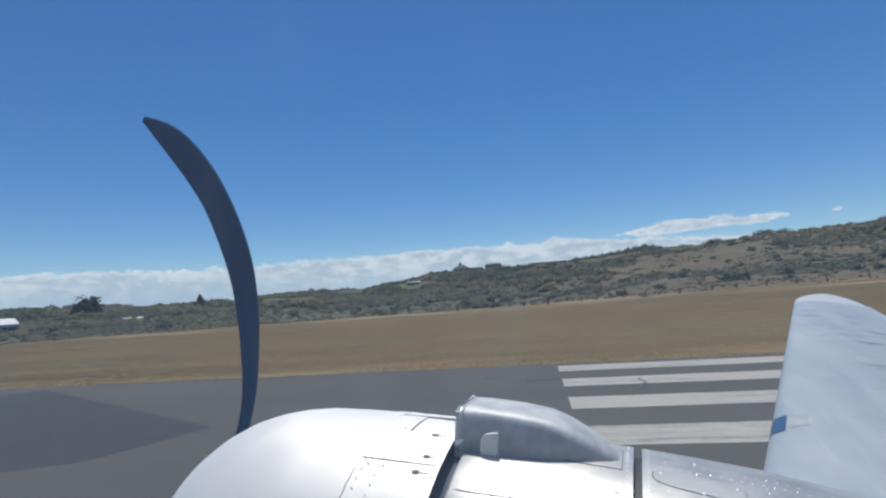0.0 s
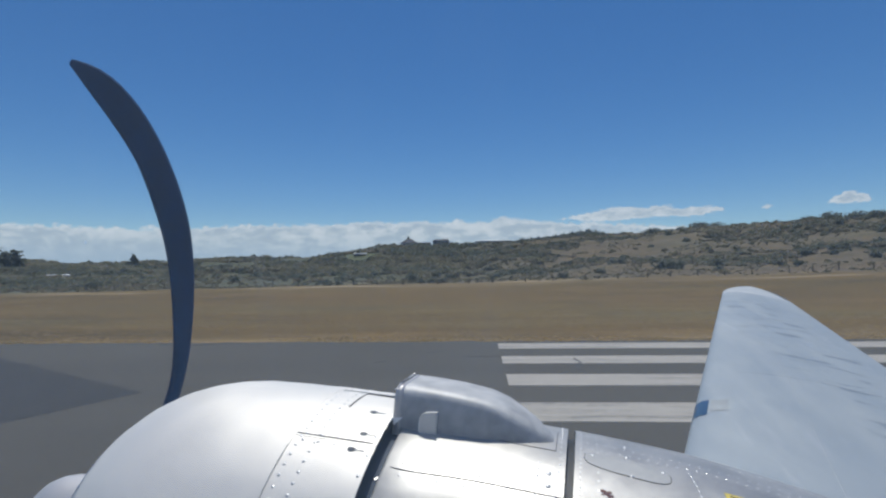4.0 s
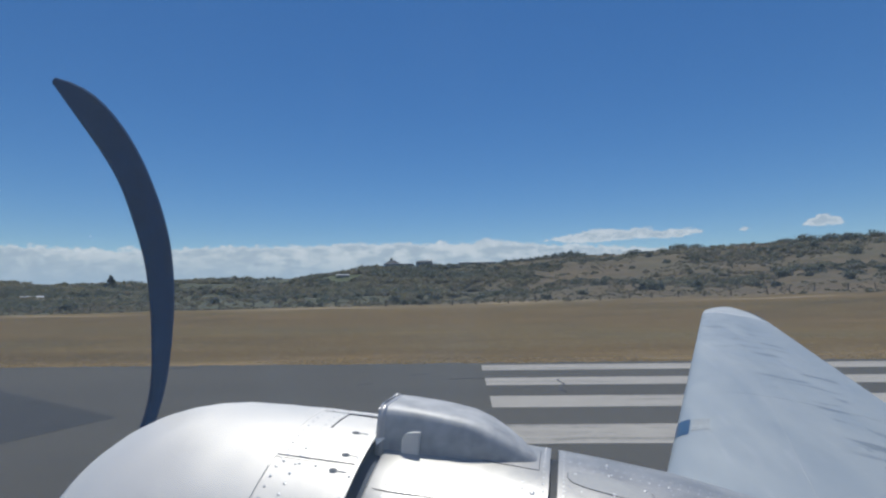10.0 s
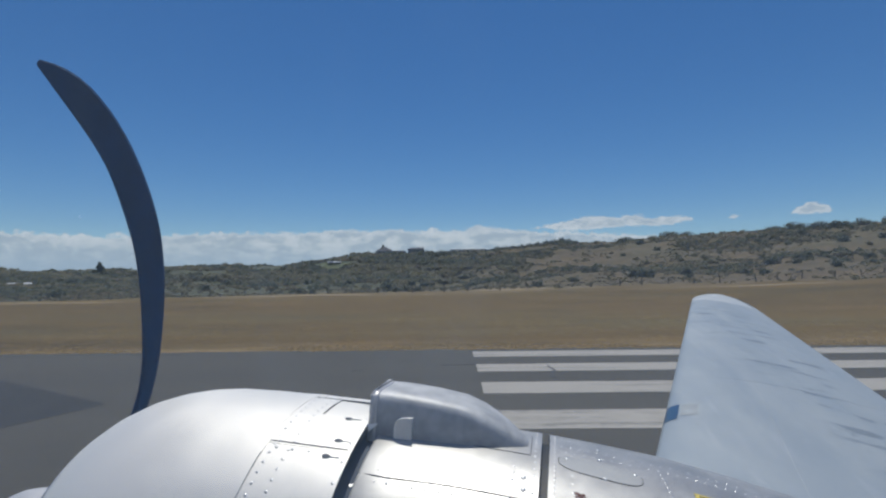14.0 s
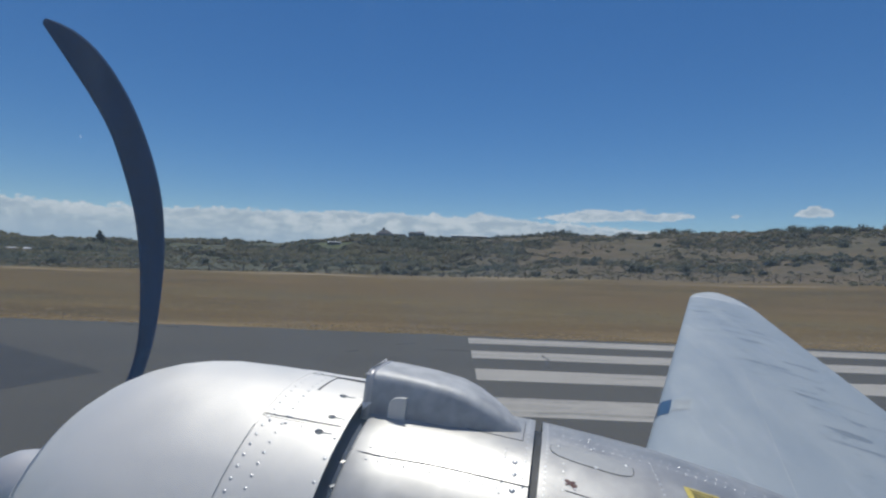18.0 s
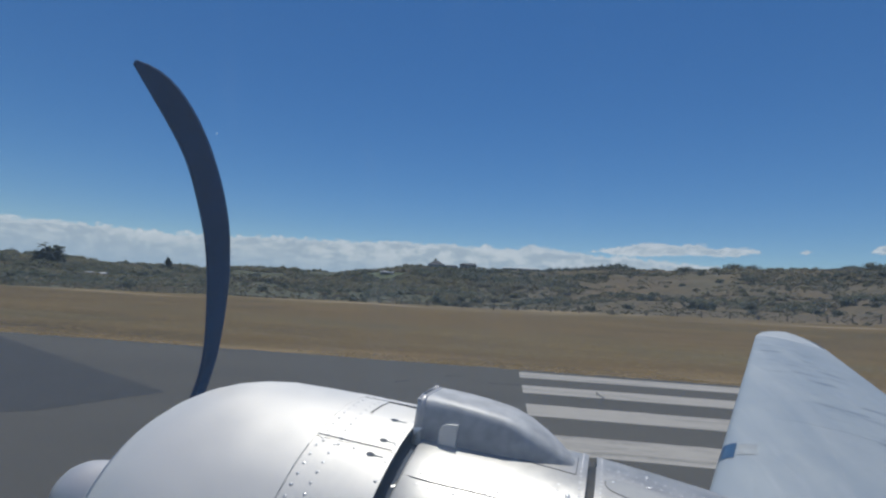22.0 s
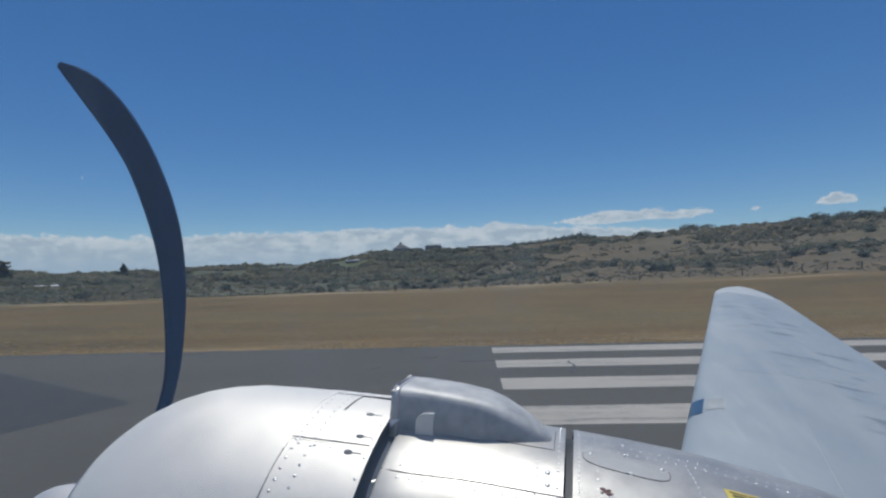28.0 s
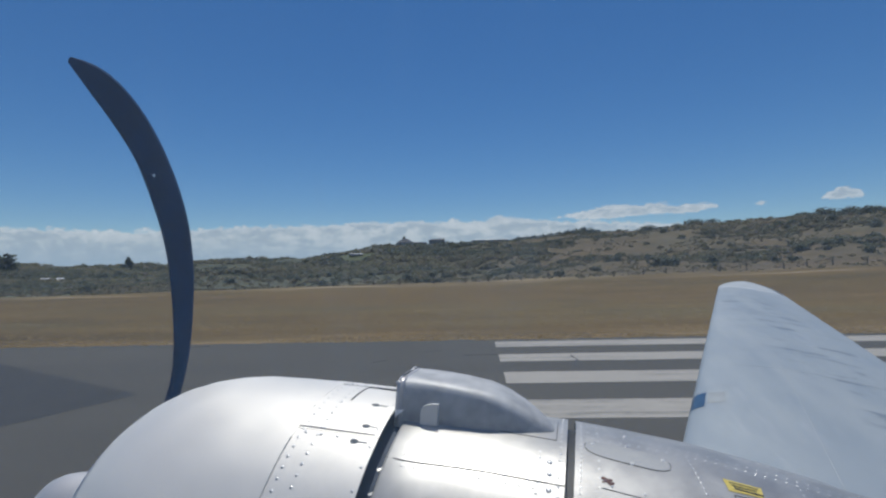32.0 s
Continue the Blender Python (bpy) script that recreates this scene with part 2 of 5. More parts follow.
M_ASPHALT = asphalt_material()
M_PATCH = two_tone("new_asphalt", (0.023, 0.024, 0.025), (0.03, 0.031, 0.032), 0.8, 0.9, 0, 0.4, 0.006)
M_PAINT = worn_paint("runway_paint", (0.325, 0.31, 0.28), (0.17, 0.165, 0.155), 0.5)
M_TAR = plain("tar", (0.02, 0.02, 0.021), 0.6)
M_GROUND = ground_material()
M_TUFT = leaf_material("dry_grass", (0.42, 0.315, 0.17), (0.33, 0.25, 0.125), 0.3, 0.7)
M_SCRUB = leaf_material("scrub_leaf", (0.098, 0.114, 0.086), (0.18, 0.174, 0.116), 0.022)
M_SCRUB_DRY = leaf_material("dry_scrub_leaf", (0.215, 0.19, 0.135), (0.17, 0.16, 0.115), 0.03)
M_BUSH = leaf_material("bush_leaf", (0.104, 0.122, 0.1), (0.132, 0.146, 0.112), 0.05)
M_PINE = leaf_material("pine_needle", (0.085, 0.102, 0.08), (0.105, 0.12, 0.092), 0.1)
M_TUSSOCK = leaf_material("tussock_leaf", (0.2, 0.175, 0.112), (0.15, 0.145, 0.092), 0.04)
M_BARK = two_tone("bark", (0.12, 0.09, 0.06), (0.07, 0.055, 0.04), 2.0, 0.9, 0, 0.5, 0.03)
M_POST = two_tone("weathered_post", (0.16, 0.135, 0.105), (0.08, 0.068, 0.055), 3.0, 0.9, 0, 0.4, 0.01)
M_WIRE = plain("fence_wire", (0.22, 0.22, 0.22), 0.5, 0.8)
M_WHITE_ROOF = two_tone("white_iron_roof", (0.6, 0.61, 0.62), (0.5, 0.51, 0.52), 0.6, 0.8)
M_GREY_ROOF = two_tone("grey_iron_roof", (0.10, 0.105, 0.115), (0.075, 0.08, 0.09), 0.6, 0.95)
M_WALL = two_tone("weatherboard", (0.34, 0.335, 0.325), (0.28, 0.275, 0.265), 0.5, 0.8)
M_SHED = two_tone("shed_iron", (0.32, 0.35, 0.37), (0.24, 0.27, 0.29), 0.5, 0.6)
M_DARK_GLASS = plain("dark_pane", (0.03, 0.035, 0.04), 0.15)
M_COWL = metal_paint("cowl_aluminium", (0.85, 0.83, 0.78), 0.52, 0.42, (1, 1, 1), 0.1, 3.2)
M_NACELLE = metal_paint("nacelle_aluminium", (0.46, 0.46, 0.455), 0.46, 0.62, (1, 1, 1), 0.34, 5.5)
M_PANEL = metal_paint("panel_aluminium", (0.53, 0.526, 0.51), 0.43, 0.55, (1, 1, 1), 0.26, 5.0)
M_HATCH = metal_paint("hatch_grey_paint", (0.36, 0.37, 0.375), 0.55, 0.3, (1, 1, 1), 0.15, 6.0)
M_SCOOP = metal_paint("scoop_aluminium", (0.51, 0.52, 0.53), 0.6, 0.35, (1, 1, 1), 0.4, 12.0)


def wing_material():
    """Silver paint: whiter worn bands along the span and blue-grey panels, partly sky sheen put into the colour, and
    chalky stains between them.
    """
    n = Nodes("wing_silver_paint", 0.45, 0.3)
    turned = n.add("ShaderNodeMapping")
    turned.inputs["Rotation"].default_value = (0, 0, radians(11.8))
    n.link(n.add("ShaderNodeTexCoord").outputs["Object"], turned.inputs["Vector"])

    def grain(scale, detail, stretch):
        mp = n.add("ShaderNodeMapping")
        mp.inputs["Scale"].default_value = stretch
        n.link(turned.outputs[0], mp.inputs["Vector"])
        tex = n.add("ShaderNodeTexNoise", Scale=scale, Detail=detail, Roughness=0.6)
        n.link(mp.outputs[0], tex.inputs["Vector"])
        return tex.outputs["Fac"]

    band = grain(2.2, 4, (1.0, 0.1, 1))
    cloud_ = grain(0.8, 5, (1, 0.6, 1))
    chalk = grain(5.0, 5, (1, 0.5, 1))
    fine = grain(40.0, 3, (1, 1, 1))
    c = n.mix(n.step(band, 0.38, 0.62), (0.315, 0.355, 0.38), (0.36, 0.395, 0.41))
    c = n.mix(n.math("MULTIPLY", n.step(cloud_, 0.42, 0.62), 0.3), c, (0.36, 0.40, 0.425))
    c = n.mix(n.math("MULTIPLY", n.step(chalk, 0.58, 0.75), 0.15), c, (0.475, 0.495, 0.50))
    where = n.add("ShaderNodeSeparateXYZ")
    n.link(turned.outputs[0], where.inputs[0])
    middle = n.math("MULTIPLY", n.step(where.outputs["X"], 1.45, 1.75), n.math("SUBTRACT", 1.0, n.step(where.outputs["X"], 2.2, 2.5)))
    smear = n.math("MULTIPLY", n.step(grain(5.0, 4, (0.5, 1.3, 1)), 0.57, 0.62), middle)
    c = n.mix(n.math("MULTIPLY", smear, 0.75), c, (0.17, 0.2, 0.225))
    thread = n.math("MULTIPLY", n.step(grain(13.0, 2, (1.0, 0.03, 1)), 0.56, 0.66), n.step(cloud_, 0.36, 0.56))
    c = n.mix(n.math("MULTIPLY", thread, 0.2), c, (0.5, 0.52, 0.53))
    c = n.mix(0.3, c, n.ramp(fine, [(0.3, (0.9, 0.9, 0.9)), (0.7, (1.08, 1.08, 1.08))]), "MULTIPLY")
    n.color(c)
    n.roughness(n.math("MULTIPLY_ADD", chalk, 0.3, 0.32))
    n.bump(n.math("ADD", cloud_, n.math("MULTIPLY", chalk, 0.2)), 0.1, 0.01)
    return n.mat


M_WING = wing_material()
M_DARK = plain("dark_interior", (0.1, 0.115, 0.135), 0.7)
M_BLADE = metal_paint("blade_black_paint", (0.001, 0.024, 0.082), 0.75, 0.0, (1, 1, 1), 0.35, 5.0)
M_BLADE.node_tree.nodes["Principled BSDF"].inputs["Specular IOR Level"].default_value = 0.12
M_DOME = metal_paint("polished_dome", (0.6, 0.59, 0.585), 0.4, 0.4, (1, 1, 1), 0.15, 4.0)
M_BRIGHT = metal_paint("bright_sheet_metal", (0.93, 0.925, 0.91), 0.4, 0.5, (1, 1, 1), 0.12, 9.0)
M_RIVET = metal_paint("rivet_metal", (0.66, 0.67, 0.68), 0.4, 0.6, (1, 1, 1), 0.2, 9.0)
M_GAP_SHADE = plain("gap_shade_navy", (0.022, 0.042, 0.08), 0.7)
M_FUSELAGE = metal_paint("fuselage_silver_paint", (0.74, 0.75, 0.76), 0.45, 0.1, (1, 1, 1), 0.1, 1.0)
M_SEAL_GAP = plain("sealant_and_gap_shade", (0.10, 0.10, 0.105), 0.8)
M_YELLOW = plain("yellow_decal", (0.62, 0.5, 0.1), 0.6)
M_INK_GAP = plain("decal_ink_and_gap_shade", (0.03, 0.03, 0.03), 0.6)
M_RED = plain("red_stain", (0.14, 0.065, 0.055), 0.8)
M_SCUFF = plain("scuffed_paint", (0.21, 0.24, 0.27), 0.75)
M_LENS = plain("lamp_lens", (0.028, 0.07, 0.14), 0.3)
M_TIP = two_tone("tip_white_paint", (0.46, 0.48, 0.485), (0.40, 0.43, 0.445), 2.5, 0.5)
M_TAPE = plain("patch_tape", (0.315, 0.345, 0.36), 0.7)
M_LAP = plain("pale_seam_paint", (0.375, 0.405, 0.42), 0.5)
M_RUBBER = plain("tyre_rubber", (0.03, 0.03, 0.03), 0.85)
M_WATER = two_tone("sea_water", (0.03, 0.08, 0.13), (0.04, 0.1, 0.15), 0.02, 0.2, 0, 0.3, 0.2)


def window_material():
    """Old acrylic: clear, with fine scratches and a dusty blue-tinted film that catches the sun as a haze veil."""
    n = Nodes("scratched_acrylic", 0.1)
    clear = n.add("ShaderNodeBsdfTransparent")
    # blue film lays a haze over the view and lifts its dark tones
    dust_veil = n.add("ShaderNodeBsdfTranslucent", Color=(0.56, 0.76, 1.0, 1))
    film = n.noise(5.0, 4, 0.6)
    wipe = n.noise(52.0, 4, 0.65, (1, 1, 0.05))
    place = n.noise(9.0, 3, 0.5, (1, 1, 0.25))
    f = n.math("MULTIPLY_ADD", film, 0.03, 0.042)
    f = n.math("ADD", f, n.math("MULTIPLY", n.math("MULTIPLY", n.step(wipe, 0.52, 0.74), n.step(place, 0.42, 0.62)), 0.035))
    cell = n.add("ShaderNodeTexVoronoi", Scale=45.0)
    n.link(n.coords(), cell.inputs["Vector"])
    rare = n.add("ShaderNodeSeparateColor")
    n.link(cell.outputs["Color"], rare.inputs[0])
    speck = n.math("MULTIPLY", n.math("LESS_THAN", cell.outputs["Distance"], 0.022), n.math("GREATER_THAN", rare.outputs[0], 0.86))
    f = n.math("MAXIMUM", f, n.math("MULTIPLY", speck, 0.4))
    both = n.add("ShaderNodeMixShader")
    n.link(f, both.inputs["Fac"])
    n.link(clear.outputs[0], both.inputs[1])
    n.link(dust_veil.outputs[0], both.inputs[2])
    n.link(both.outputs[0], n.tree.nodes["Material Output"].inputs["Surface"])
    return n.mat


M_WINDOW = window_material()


# ---- building helpers ----
def mesh_data(name, verts, faces, mat, smooth=False):
    me = bpy.data.meshes.new(name)
    me.from_pydata([tuple(v) for v in verts], [], [tuple(f) for f in faces])
    me.materials.append(mat)
    if smooth:
        me.polygons.foreach_set("use_smooth", [True] * len(me.polygons))
    me.update()
    return me


def ob_from(name, verts, faces, mat, parent=None, smooth=False, label=""):
    ob = new(name, mesh_data(name, verts, faces, mat, smooth))
    if parent is not None:
        ob.parent = parent
    if label:
        tagged(ob, label)
    return ob


def part(name, bm, mat, parent, label="", smooth=False):
    me = bpy.data.meshes.new(name)
    bm.to_mesh(me)
    bm.free()
    me.materials.append(mat)
    if smooth:
        me.polygons.foreach_set("use_smooth", [True] * len(me.polygons))
    ob = new(name, me)
    ob.parent = parent
    if label:
        tagged(ob, label)
    return ob


def thing(name, label, category, group="", kind="", at=(0, 0, 0), turn=0.0):
    ob = new(name)
    ob.matrix_basis = pose(*at, 0, 0, turn)
    return tagged(ob, label, category, group, kind)


def box_bm(cx, cy, cz, sx, sy, sz, bevel=0.0):
    bm = bmesh.new()
    bmesh.ops.create_cube(bm, size=1.0, matrix=Matrix.Translation((cx, cy, cz)) @ Matrix.Diagonal((sx, sy, sz, 1)))
    if bevel:
        bmesh.ops.bevel(bm, geom=bm.edges[:], offset=bevel, segments=2, affect="EDGES")
    return bm


def grid_faces(nu, nv, wrap_v=False):
    out = []
    for i in range(nu - 1):
        for j in range(nv if wrap_v else nv - 1):
            k = (j + 1) % nv
            out.append((i * nv + j, i * nv + k, (i + 1) * nv + k, (i + 1) * nv + j))
    return out


def ease(x, lo, hi):
    u = min(1.0, max(0.0, (x - lo) / (hi - lo)))
    return u * u * (3 - 2 * u)


def along(x, table):
    return float(np.interp(x, [p[0] for p in table], [p[1] for p in table]))


# ---- ground ----
SKYLINE = [(-180, 0.25), (-95, 0.3), (-75, 0.35), (-68, 0.8), (-62, 1.5), (-50, 1.5), (-42, 1.5), (-35.4, 1.25), (-31, 1.3),
           (-28.9, 1.05), (-26.6, 1.45), (-21.4, 1.8), (-16.9, 1.75), (-12.6, 2.2), (-9.3, 2.6), (-5.8, 2.75), (-1.1, 2.95),
           (4.9, 3.15), (9.6, 3.45), (12.6, 3.8), (18.3, 3.7), (23.2, 4.1), (28.6, 4.15), (32.2, 4.25), (40, 4.4),
           (47, 4.4), (54, 3.6), (62, 2.8), (75, 1.4), (95, 0.5), (180, 0.25)]
FENCE_EL = [(-180, -1.3), (-40, -1.3), (-18, -1.2), (-1, -1.12), (16.6, -0.78), (27, -0.58), (36.6, -0.42), (44, -0.2), (60, -0.4), (90, -1.3), (180, -1.3)]
FENCE_R = 128.0
CREST_R = [(-180, 420), (-60, 520), (-35, 460), (-20, 480), (-8, 430), (10, 420), (25, 380), (45, 360), (90, 400), (180, 420)]


def hill_height(az, r):
    """Height of the land at a bearing in degrees and a distance from the eye's foot."""
    fe, ce, rc = along(az, FENCE_EL), along(az, SKYLINE), along(az, CREST_R)
    zf = 3.0 + FENCE_R * math.tan(radians(fe))
    zf = max(zf, 0.05)
    if r < FENCE_R:
        z = zf * ease(r, 45, FENCE_R)
    else:
        u = (r - FENCE_R) / (rc - FENCE_R)
        if u < 1:
            g = 0.4 * u + 0.6 * ease(u, 0.05, 1.0)
            z = 3.0 + r * math.tan(radians(fe + (ce - fe) * g))
        else:
            top = 3.0 + rc * math.tan(radians(ce))
            z = max(1.0, top - (r - rc) * 0.05) if r < 1500 else 1.0
    a = radians(az)
    x, y = r * math.sin(a), r * math.cos(a)
    rough = ease(r, FENCE_R - 8, FENCE_R + 80) * (1 - ease(r, rc * 0.92, rc)) * min(1.0, ce / 2.5)
    z += rough * (5.0 * noise.noise((x * 0.017, y * 0.017, 0.3)) + 2.2 * noise.noise((x * 0.05, y * 0.05, 1.7)))
    if r > 60:
        z += 0.18 * noise.noise((x * 0.06, y * 0.06, 4.0)) * ease(r, 60, 120)
    return z


def land(az, r, lift=0.0):
    a = radians(az)
    return (r * math.sin(a), r * math.cos(a), hill_height(az, r) + lift)


bearings = [-180 + 3 * i for i in range(38)] + [-66 + 0.3 * i for i in range(441)] + [67 + 3.0 * i for i in range(38)]
radii = [0.001, 15, 30, 45, 60, 75, 90, 100, 110, 118, 124, 128] + [132 + 5 * i for i in range(80)] + [560, 620, 700, 850, 1100, 1500, 2200, 3200, 4400]
ground_verts = [land(b, r) for r in radii for b in bearings]
ground = ob_from("ground", ground_verts, [f[::-1] for f in grid_faces(len(radii), len(bearings), True)], M_GROUND, None, True)
tagged(ground, "dry golden grass field rising to scrubby hills", "ground", kind="structure")

sea = ob_from("water", [(-4400, -4400, 1.3), (4400, -4400, 1.3), (4400, -900, 1.3), (-4400, -900, 1.3)], [(0, 1, 2, 3)], M_WATER)
tagged(sea, "flat blue sea beyond the dunes", "sea", kind="structure")

# ---- runway: its own axes, x back along it, y across it ----
RW = pose(0, 2.15, 0, 0, 0, -1.4)
HALF = 22.5
FAR_EDGE = 21.6
runway = new("runway")
tagged(runway, "grey asphalt runway with worn white threshold markings", "runway", kind="structure")
runway.matrix_basis = RW


def ragged(x0, x1, y, step, amp):
    n = int(abs(x1 - x0) / step)
    return [(x0 + (x1 - x0) * i / n, y + amp * noise.noise((i * 0.7, y, 3.0)) + 0.4 * amp * noise.noise((i * 2.3, y, 9.0))) for i in range(n + 1)]


top_edge = ragged(-1400, -60, FAR_EDGE, 6.0, 0.3) + ragged(-59, 90, FAR_EDGE, 0.35, 0.28)
low_edge = ragged(-1400, -60, -HALF, 6.0, 0.3) + ragged(-59, 90, -HALF, 0.35, 0.28)
rv, rf = [], []
for (xa, ya), (xb, yb) in zip(low_edge, top_edge):
    rv += [(xa, ya, 0.0), (xa, ya, 0.03), (xb, yb, 0.03), (xb, yb, 0.0)]
for i in range(len(top_edge) - 1):
    k = 4 * i
    for j in range(3):
        rf.append((k + j, k + j + 4, k + j + 5, k + j + 1))
ob_from("surface", rv, rf, M_ASPHALT, runway)


def marking(name, outline, z=0.036, mat=None):
    """A flat painted shape from an outline on the runway."""
    n = len(outline)
    vs = [(x, y, z) for x, y in outline] + [(x, y, 0.028) for x, y in outline]
    fs = [tuple(range(n))] + [(i, i + n, (i + 1) % n + n, (i + 1) % n) for i in range(n)]
    return ob_from(name, vs, fs, mat or M_PAINT, runway)


def rough_rect(x0, x1, y0, y1, seed, amp=0.03):
    pts = []
    for (ax, ay), (bx, by) in (((x0, y0), (x1, y0)), ((x1, y0), (x1, y1)), ((x1, y1), (x0, y1)), ((x0, y1), (x0, y0))):
        n = max(2, int(math.hypot(bx - ax, by - ay) / 0.4))
        for i in range(n):
            t = i / n
            d = amp * noise.noise((ax + (bx - ax) * t * 3.1 + seed, (ay + (by - ay) * t) * 3.1, seed))
            pts.append((ax + (bx - ax) * t + d, ay + (by - ay) * t + d))
    return pts


for k in range(6):
    for sgn in (1, -1):
        yc = sgn * (2.8 + 3.45 * k)
        marking("stripe", rough_rect(0.8, 30.8, yc - 0.8, yc + 0.8, k + 7.3 * sgn))

# the runway number, read from the threshold, standing 9 m long
DX, T = -13.0, 0.85


def digit(name, strokes, y0):
    for x0, x1, ya, yb in strokes:
        marking(name, rough_rect(DX - x0, DX - x1, y0 + ya, y0 + yb, x0 + ya))


W9 = 3.0
two = [(0, 1.5, 0, W9), (7.5, 9, 0, W9), (5.6, 7.5, W9 - T, W9)]
digit("number_stroke", two, -4.4)
marking("number_stroke", [(DX - 1.5, -4.4), (DX - 1.5, -3.4), (DX - 5.6, -1.4), (DX - 5.6, -2.4)])
nine = [(7.5, 9, 0, W9), (3.8, 5.3, 0, W9 - T), (5.3, 7.5, 0, T), (2.0, 7.5, W9 - T, W9)]
digit("number_stroke", nine, 1.4)
marking("number_stroke", [(DX - 2.0, 4.4), (DX - 2.0, 3.5), (DX, 2.2), (DX, 3.2)])
for k in range(14):
    marking("centre_dash", rough_rect(-38 - 50 * k, -68 - 50 * k, -0.25, 0.25, k))

patch_out = [(-22.5, 20.3), (-8.7, 11.7), (-9.8, 8.8), (-14.5, 6.0), (-27, 8.0), (-28, 18.0)]
marking("patch", [(x, y - 0.2) for x, y in patch_out], 0.034, M_PATCH)


def crack(pts, w):
    """A wavy tar-filled crack along a few points."""
    left, right = [], []
    for i in range(len(pts) - 1):
        (xa, ya), (xb, yb) = pts[i], pts[i + 1]
        ln = math.hypot(xb - xa, yb - ya)
        nx, ny = -(yb - ya) / ln, (xb - xa) / ln
        m = max(2, int(ln / 0.25))
        for j in range(m):
            t = j / m
            x, y = xa + (xb - xa) * t, ya + (yb - ya) * t
            d = 0.12 * noise.noise((x * 1.9, y * 1.9, 5.0))
            ww = w * (0.6 + 0.8 * abs(noise.noise((x * 2.2, y * 2.2, 8.0))))
            left.append((x + nx * (d + ww), y + ny * (d + ww)))
            right.append((x + nx * (d - ww), y + ny * (d - ww)))
    marking("tar_crack", left + right[::-1], 0.038, M_TAR)


crack([(3.25, 16.9), (3.3, 16.0), (3.12, 15.2), (3.05, 14.3)], 0.055)
crack([(-0.4, 17.25), (1.6, 17.35), (3.2, 17.3)], 0.014)
crack([(-3.05, 16.45), (-3.3, 16.15), (-3.55, 15.8)], 0.035)
crack([(-1.3, 18.6), (-1.7, 18.3), (-2.2, 18.2)], 0.03)
crack([(-14.0, 21.0), (-12.4, 20.7), (-11.2, 20.9)], 0.03)

rng = np.random.default_rng(4)


def dry_tufts():
    """Ragged dry grass along the runway's edge and thinner out over the field."""
    g = np.random.default_rng(21)
    vs, fs = [], []
    for _ in range(11000):
        x = g.uniform(-42, 48)
        y = 23.6 + g.exponential() * 1.3 + 0.5 * noise.noise((x * 0.3, 0.0, 7.0)) if g.random() < 0.6 else g.uniform(24, 44)
        if noise.noise((x * 0.12, y * 0.6, 2.0)) < -0.1:
            continue
        m = 1.2 if y < 26 else 0.7
        for k in range(4):
            a, h, w = g.uniform(0, 3.14), g.uniform(0.008, 0.022) * m, g.uniform(0.03, 0.09)
            px, py = x + g.normal() * 0.2, y - 0.024 * x + g.normal() * 0.14
            dx, dy, lean = math.cos(a) * w, math.sin(a) * w, g.normal() * 0.06
            n = len(vs)
            vs += [(px - dx, py - dy, -0.01), (px + dx, py + dy, -0.01), (px + dx * 0.6 + lean, py + dy * 0.6 + lean, h), (px - dx * 0.7 + lean, py - dy * 0.7, h * 0.8)]
            fs.append((n, n + 1, n + 2, n + 3))
    return tagged(ob_from("dry_grass", vs, fs, M_TUFT), "ragged tufts of dry straw-coloured grass beside the runway", "grass", kind="stuff")


dry_tufts()

# ---- plants ----


def leaf_cloud(count, rx, ry, rz, size, seed, lumps=5, flat=0.75):
    """Small leaf-like quads on a lumpy crown, base at z = 0: arrays of vertices and faces."""
    g = np.random.default_rng(seed)
    c = g.normal(size=(lumps, 3)) * [rx * 0.42, ry * 0.42, rz * 0.2] + [0, 0, rz * 0.5]
    s = g.uniform(0.42, 0.72, lumps)
    vs, fs = [], []
    for i in range(count):
        k = g.integers(lumps)
        d = g.normal(size=3)
        d /= np.linalg.norm(d)
        p = c[k] + d * [rx * s[k], ry * s[k], rz * s[k] * flat] * g.uniform(0.72, 1.05)
        p[2] = max(p[2], 0.04 * rz)
        d = d + [0, 0, 1.1]
        d /= np.linalg.norm(d) + 1e-6
        u = np.cross(d, g.normal(size=3))
        u /= np.linalg.norm(u) + 1e-6
        v = np.cross(d + 0.4 * g.normal(size=3), u)
        v /= np.linalg.norm(v) + 1e-6
        q = size * g.uniform(0.6, 1.5)
        n = len(vs)
        vs += [p - u * q, p + v * q * 0.8, p + u * q, p - v * q * 0.8]
        fs.append((n, n + 1, n + 2, n + 3))
    return np.array(vs), fs


def joined_scrub(name, places, mat, protos, label):
    """Many shrubs joined in one mesh: places are (x, y, z, scale, turn, proto)."""
    vs, fs, n = [], [], 0
    for x, y, z, s, a, k in places:
        pv, pf = protos[k]
        ca, sa_ = math.cos(a), math.sin(a)
        w = pv * s
        vs.append(np.column_stack([x + w[:, 0] * ca - w[:, 1] * sa_, y + w[:, 0] * sa_ + w[:, 1] * ca, z + w[:, 2] - 0.15 * s]))
        fs += [(a0 + n, b0 + n, c0 + n, d0 + n) for a0, b0, c0, d0 in pf]
        n += len(pv)
    return tagged(ob_from(name, np.vstack(vs), fs, mat), label, "shrubs", kind="stuff")


SCRUB = [leaf_cloud(46, 1.4, 1.4, 1.0, 0.38, 11 + i, 4) for i in range(5)]


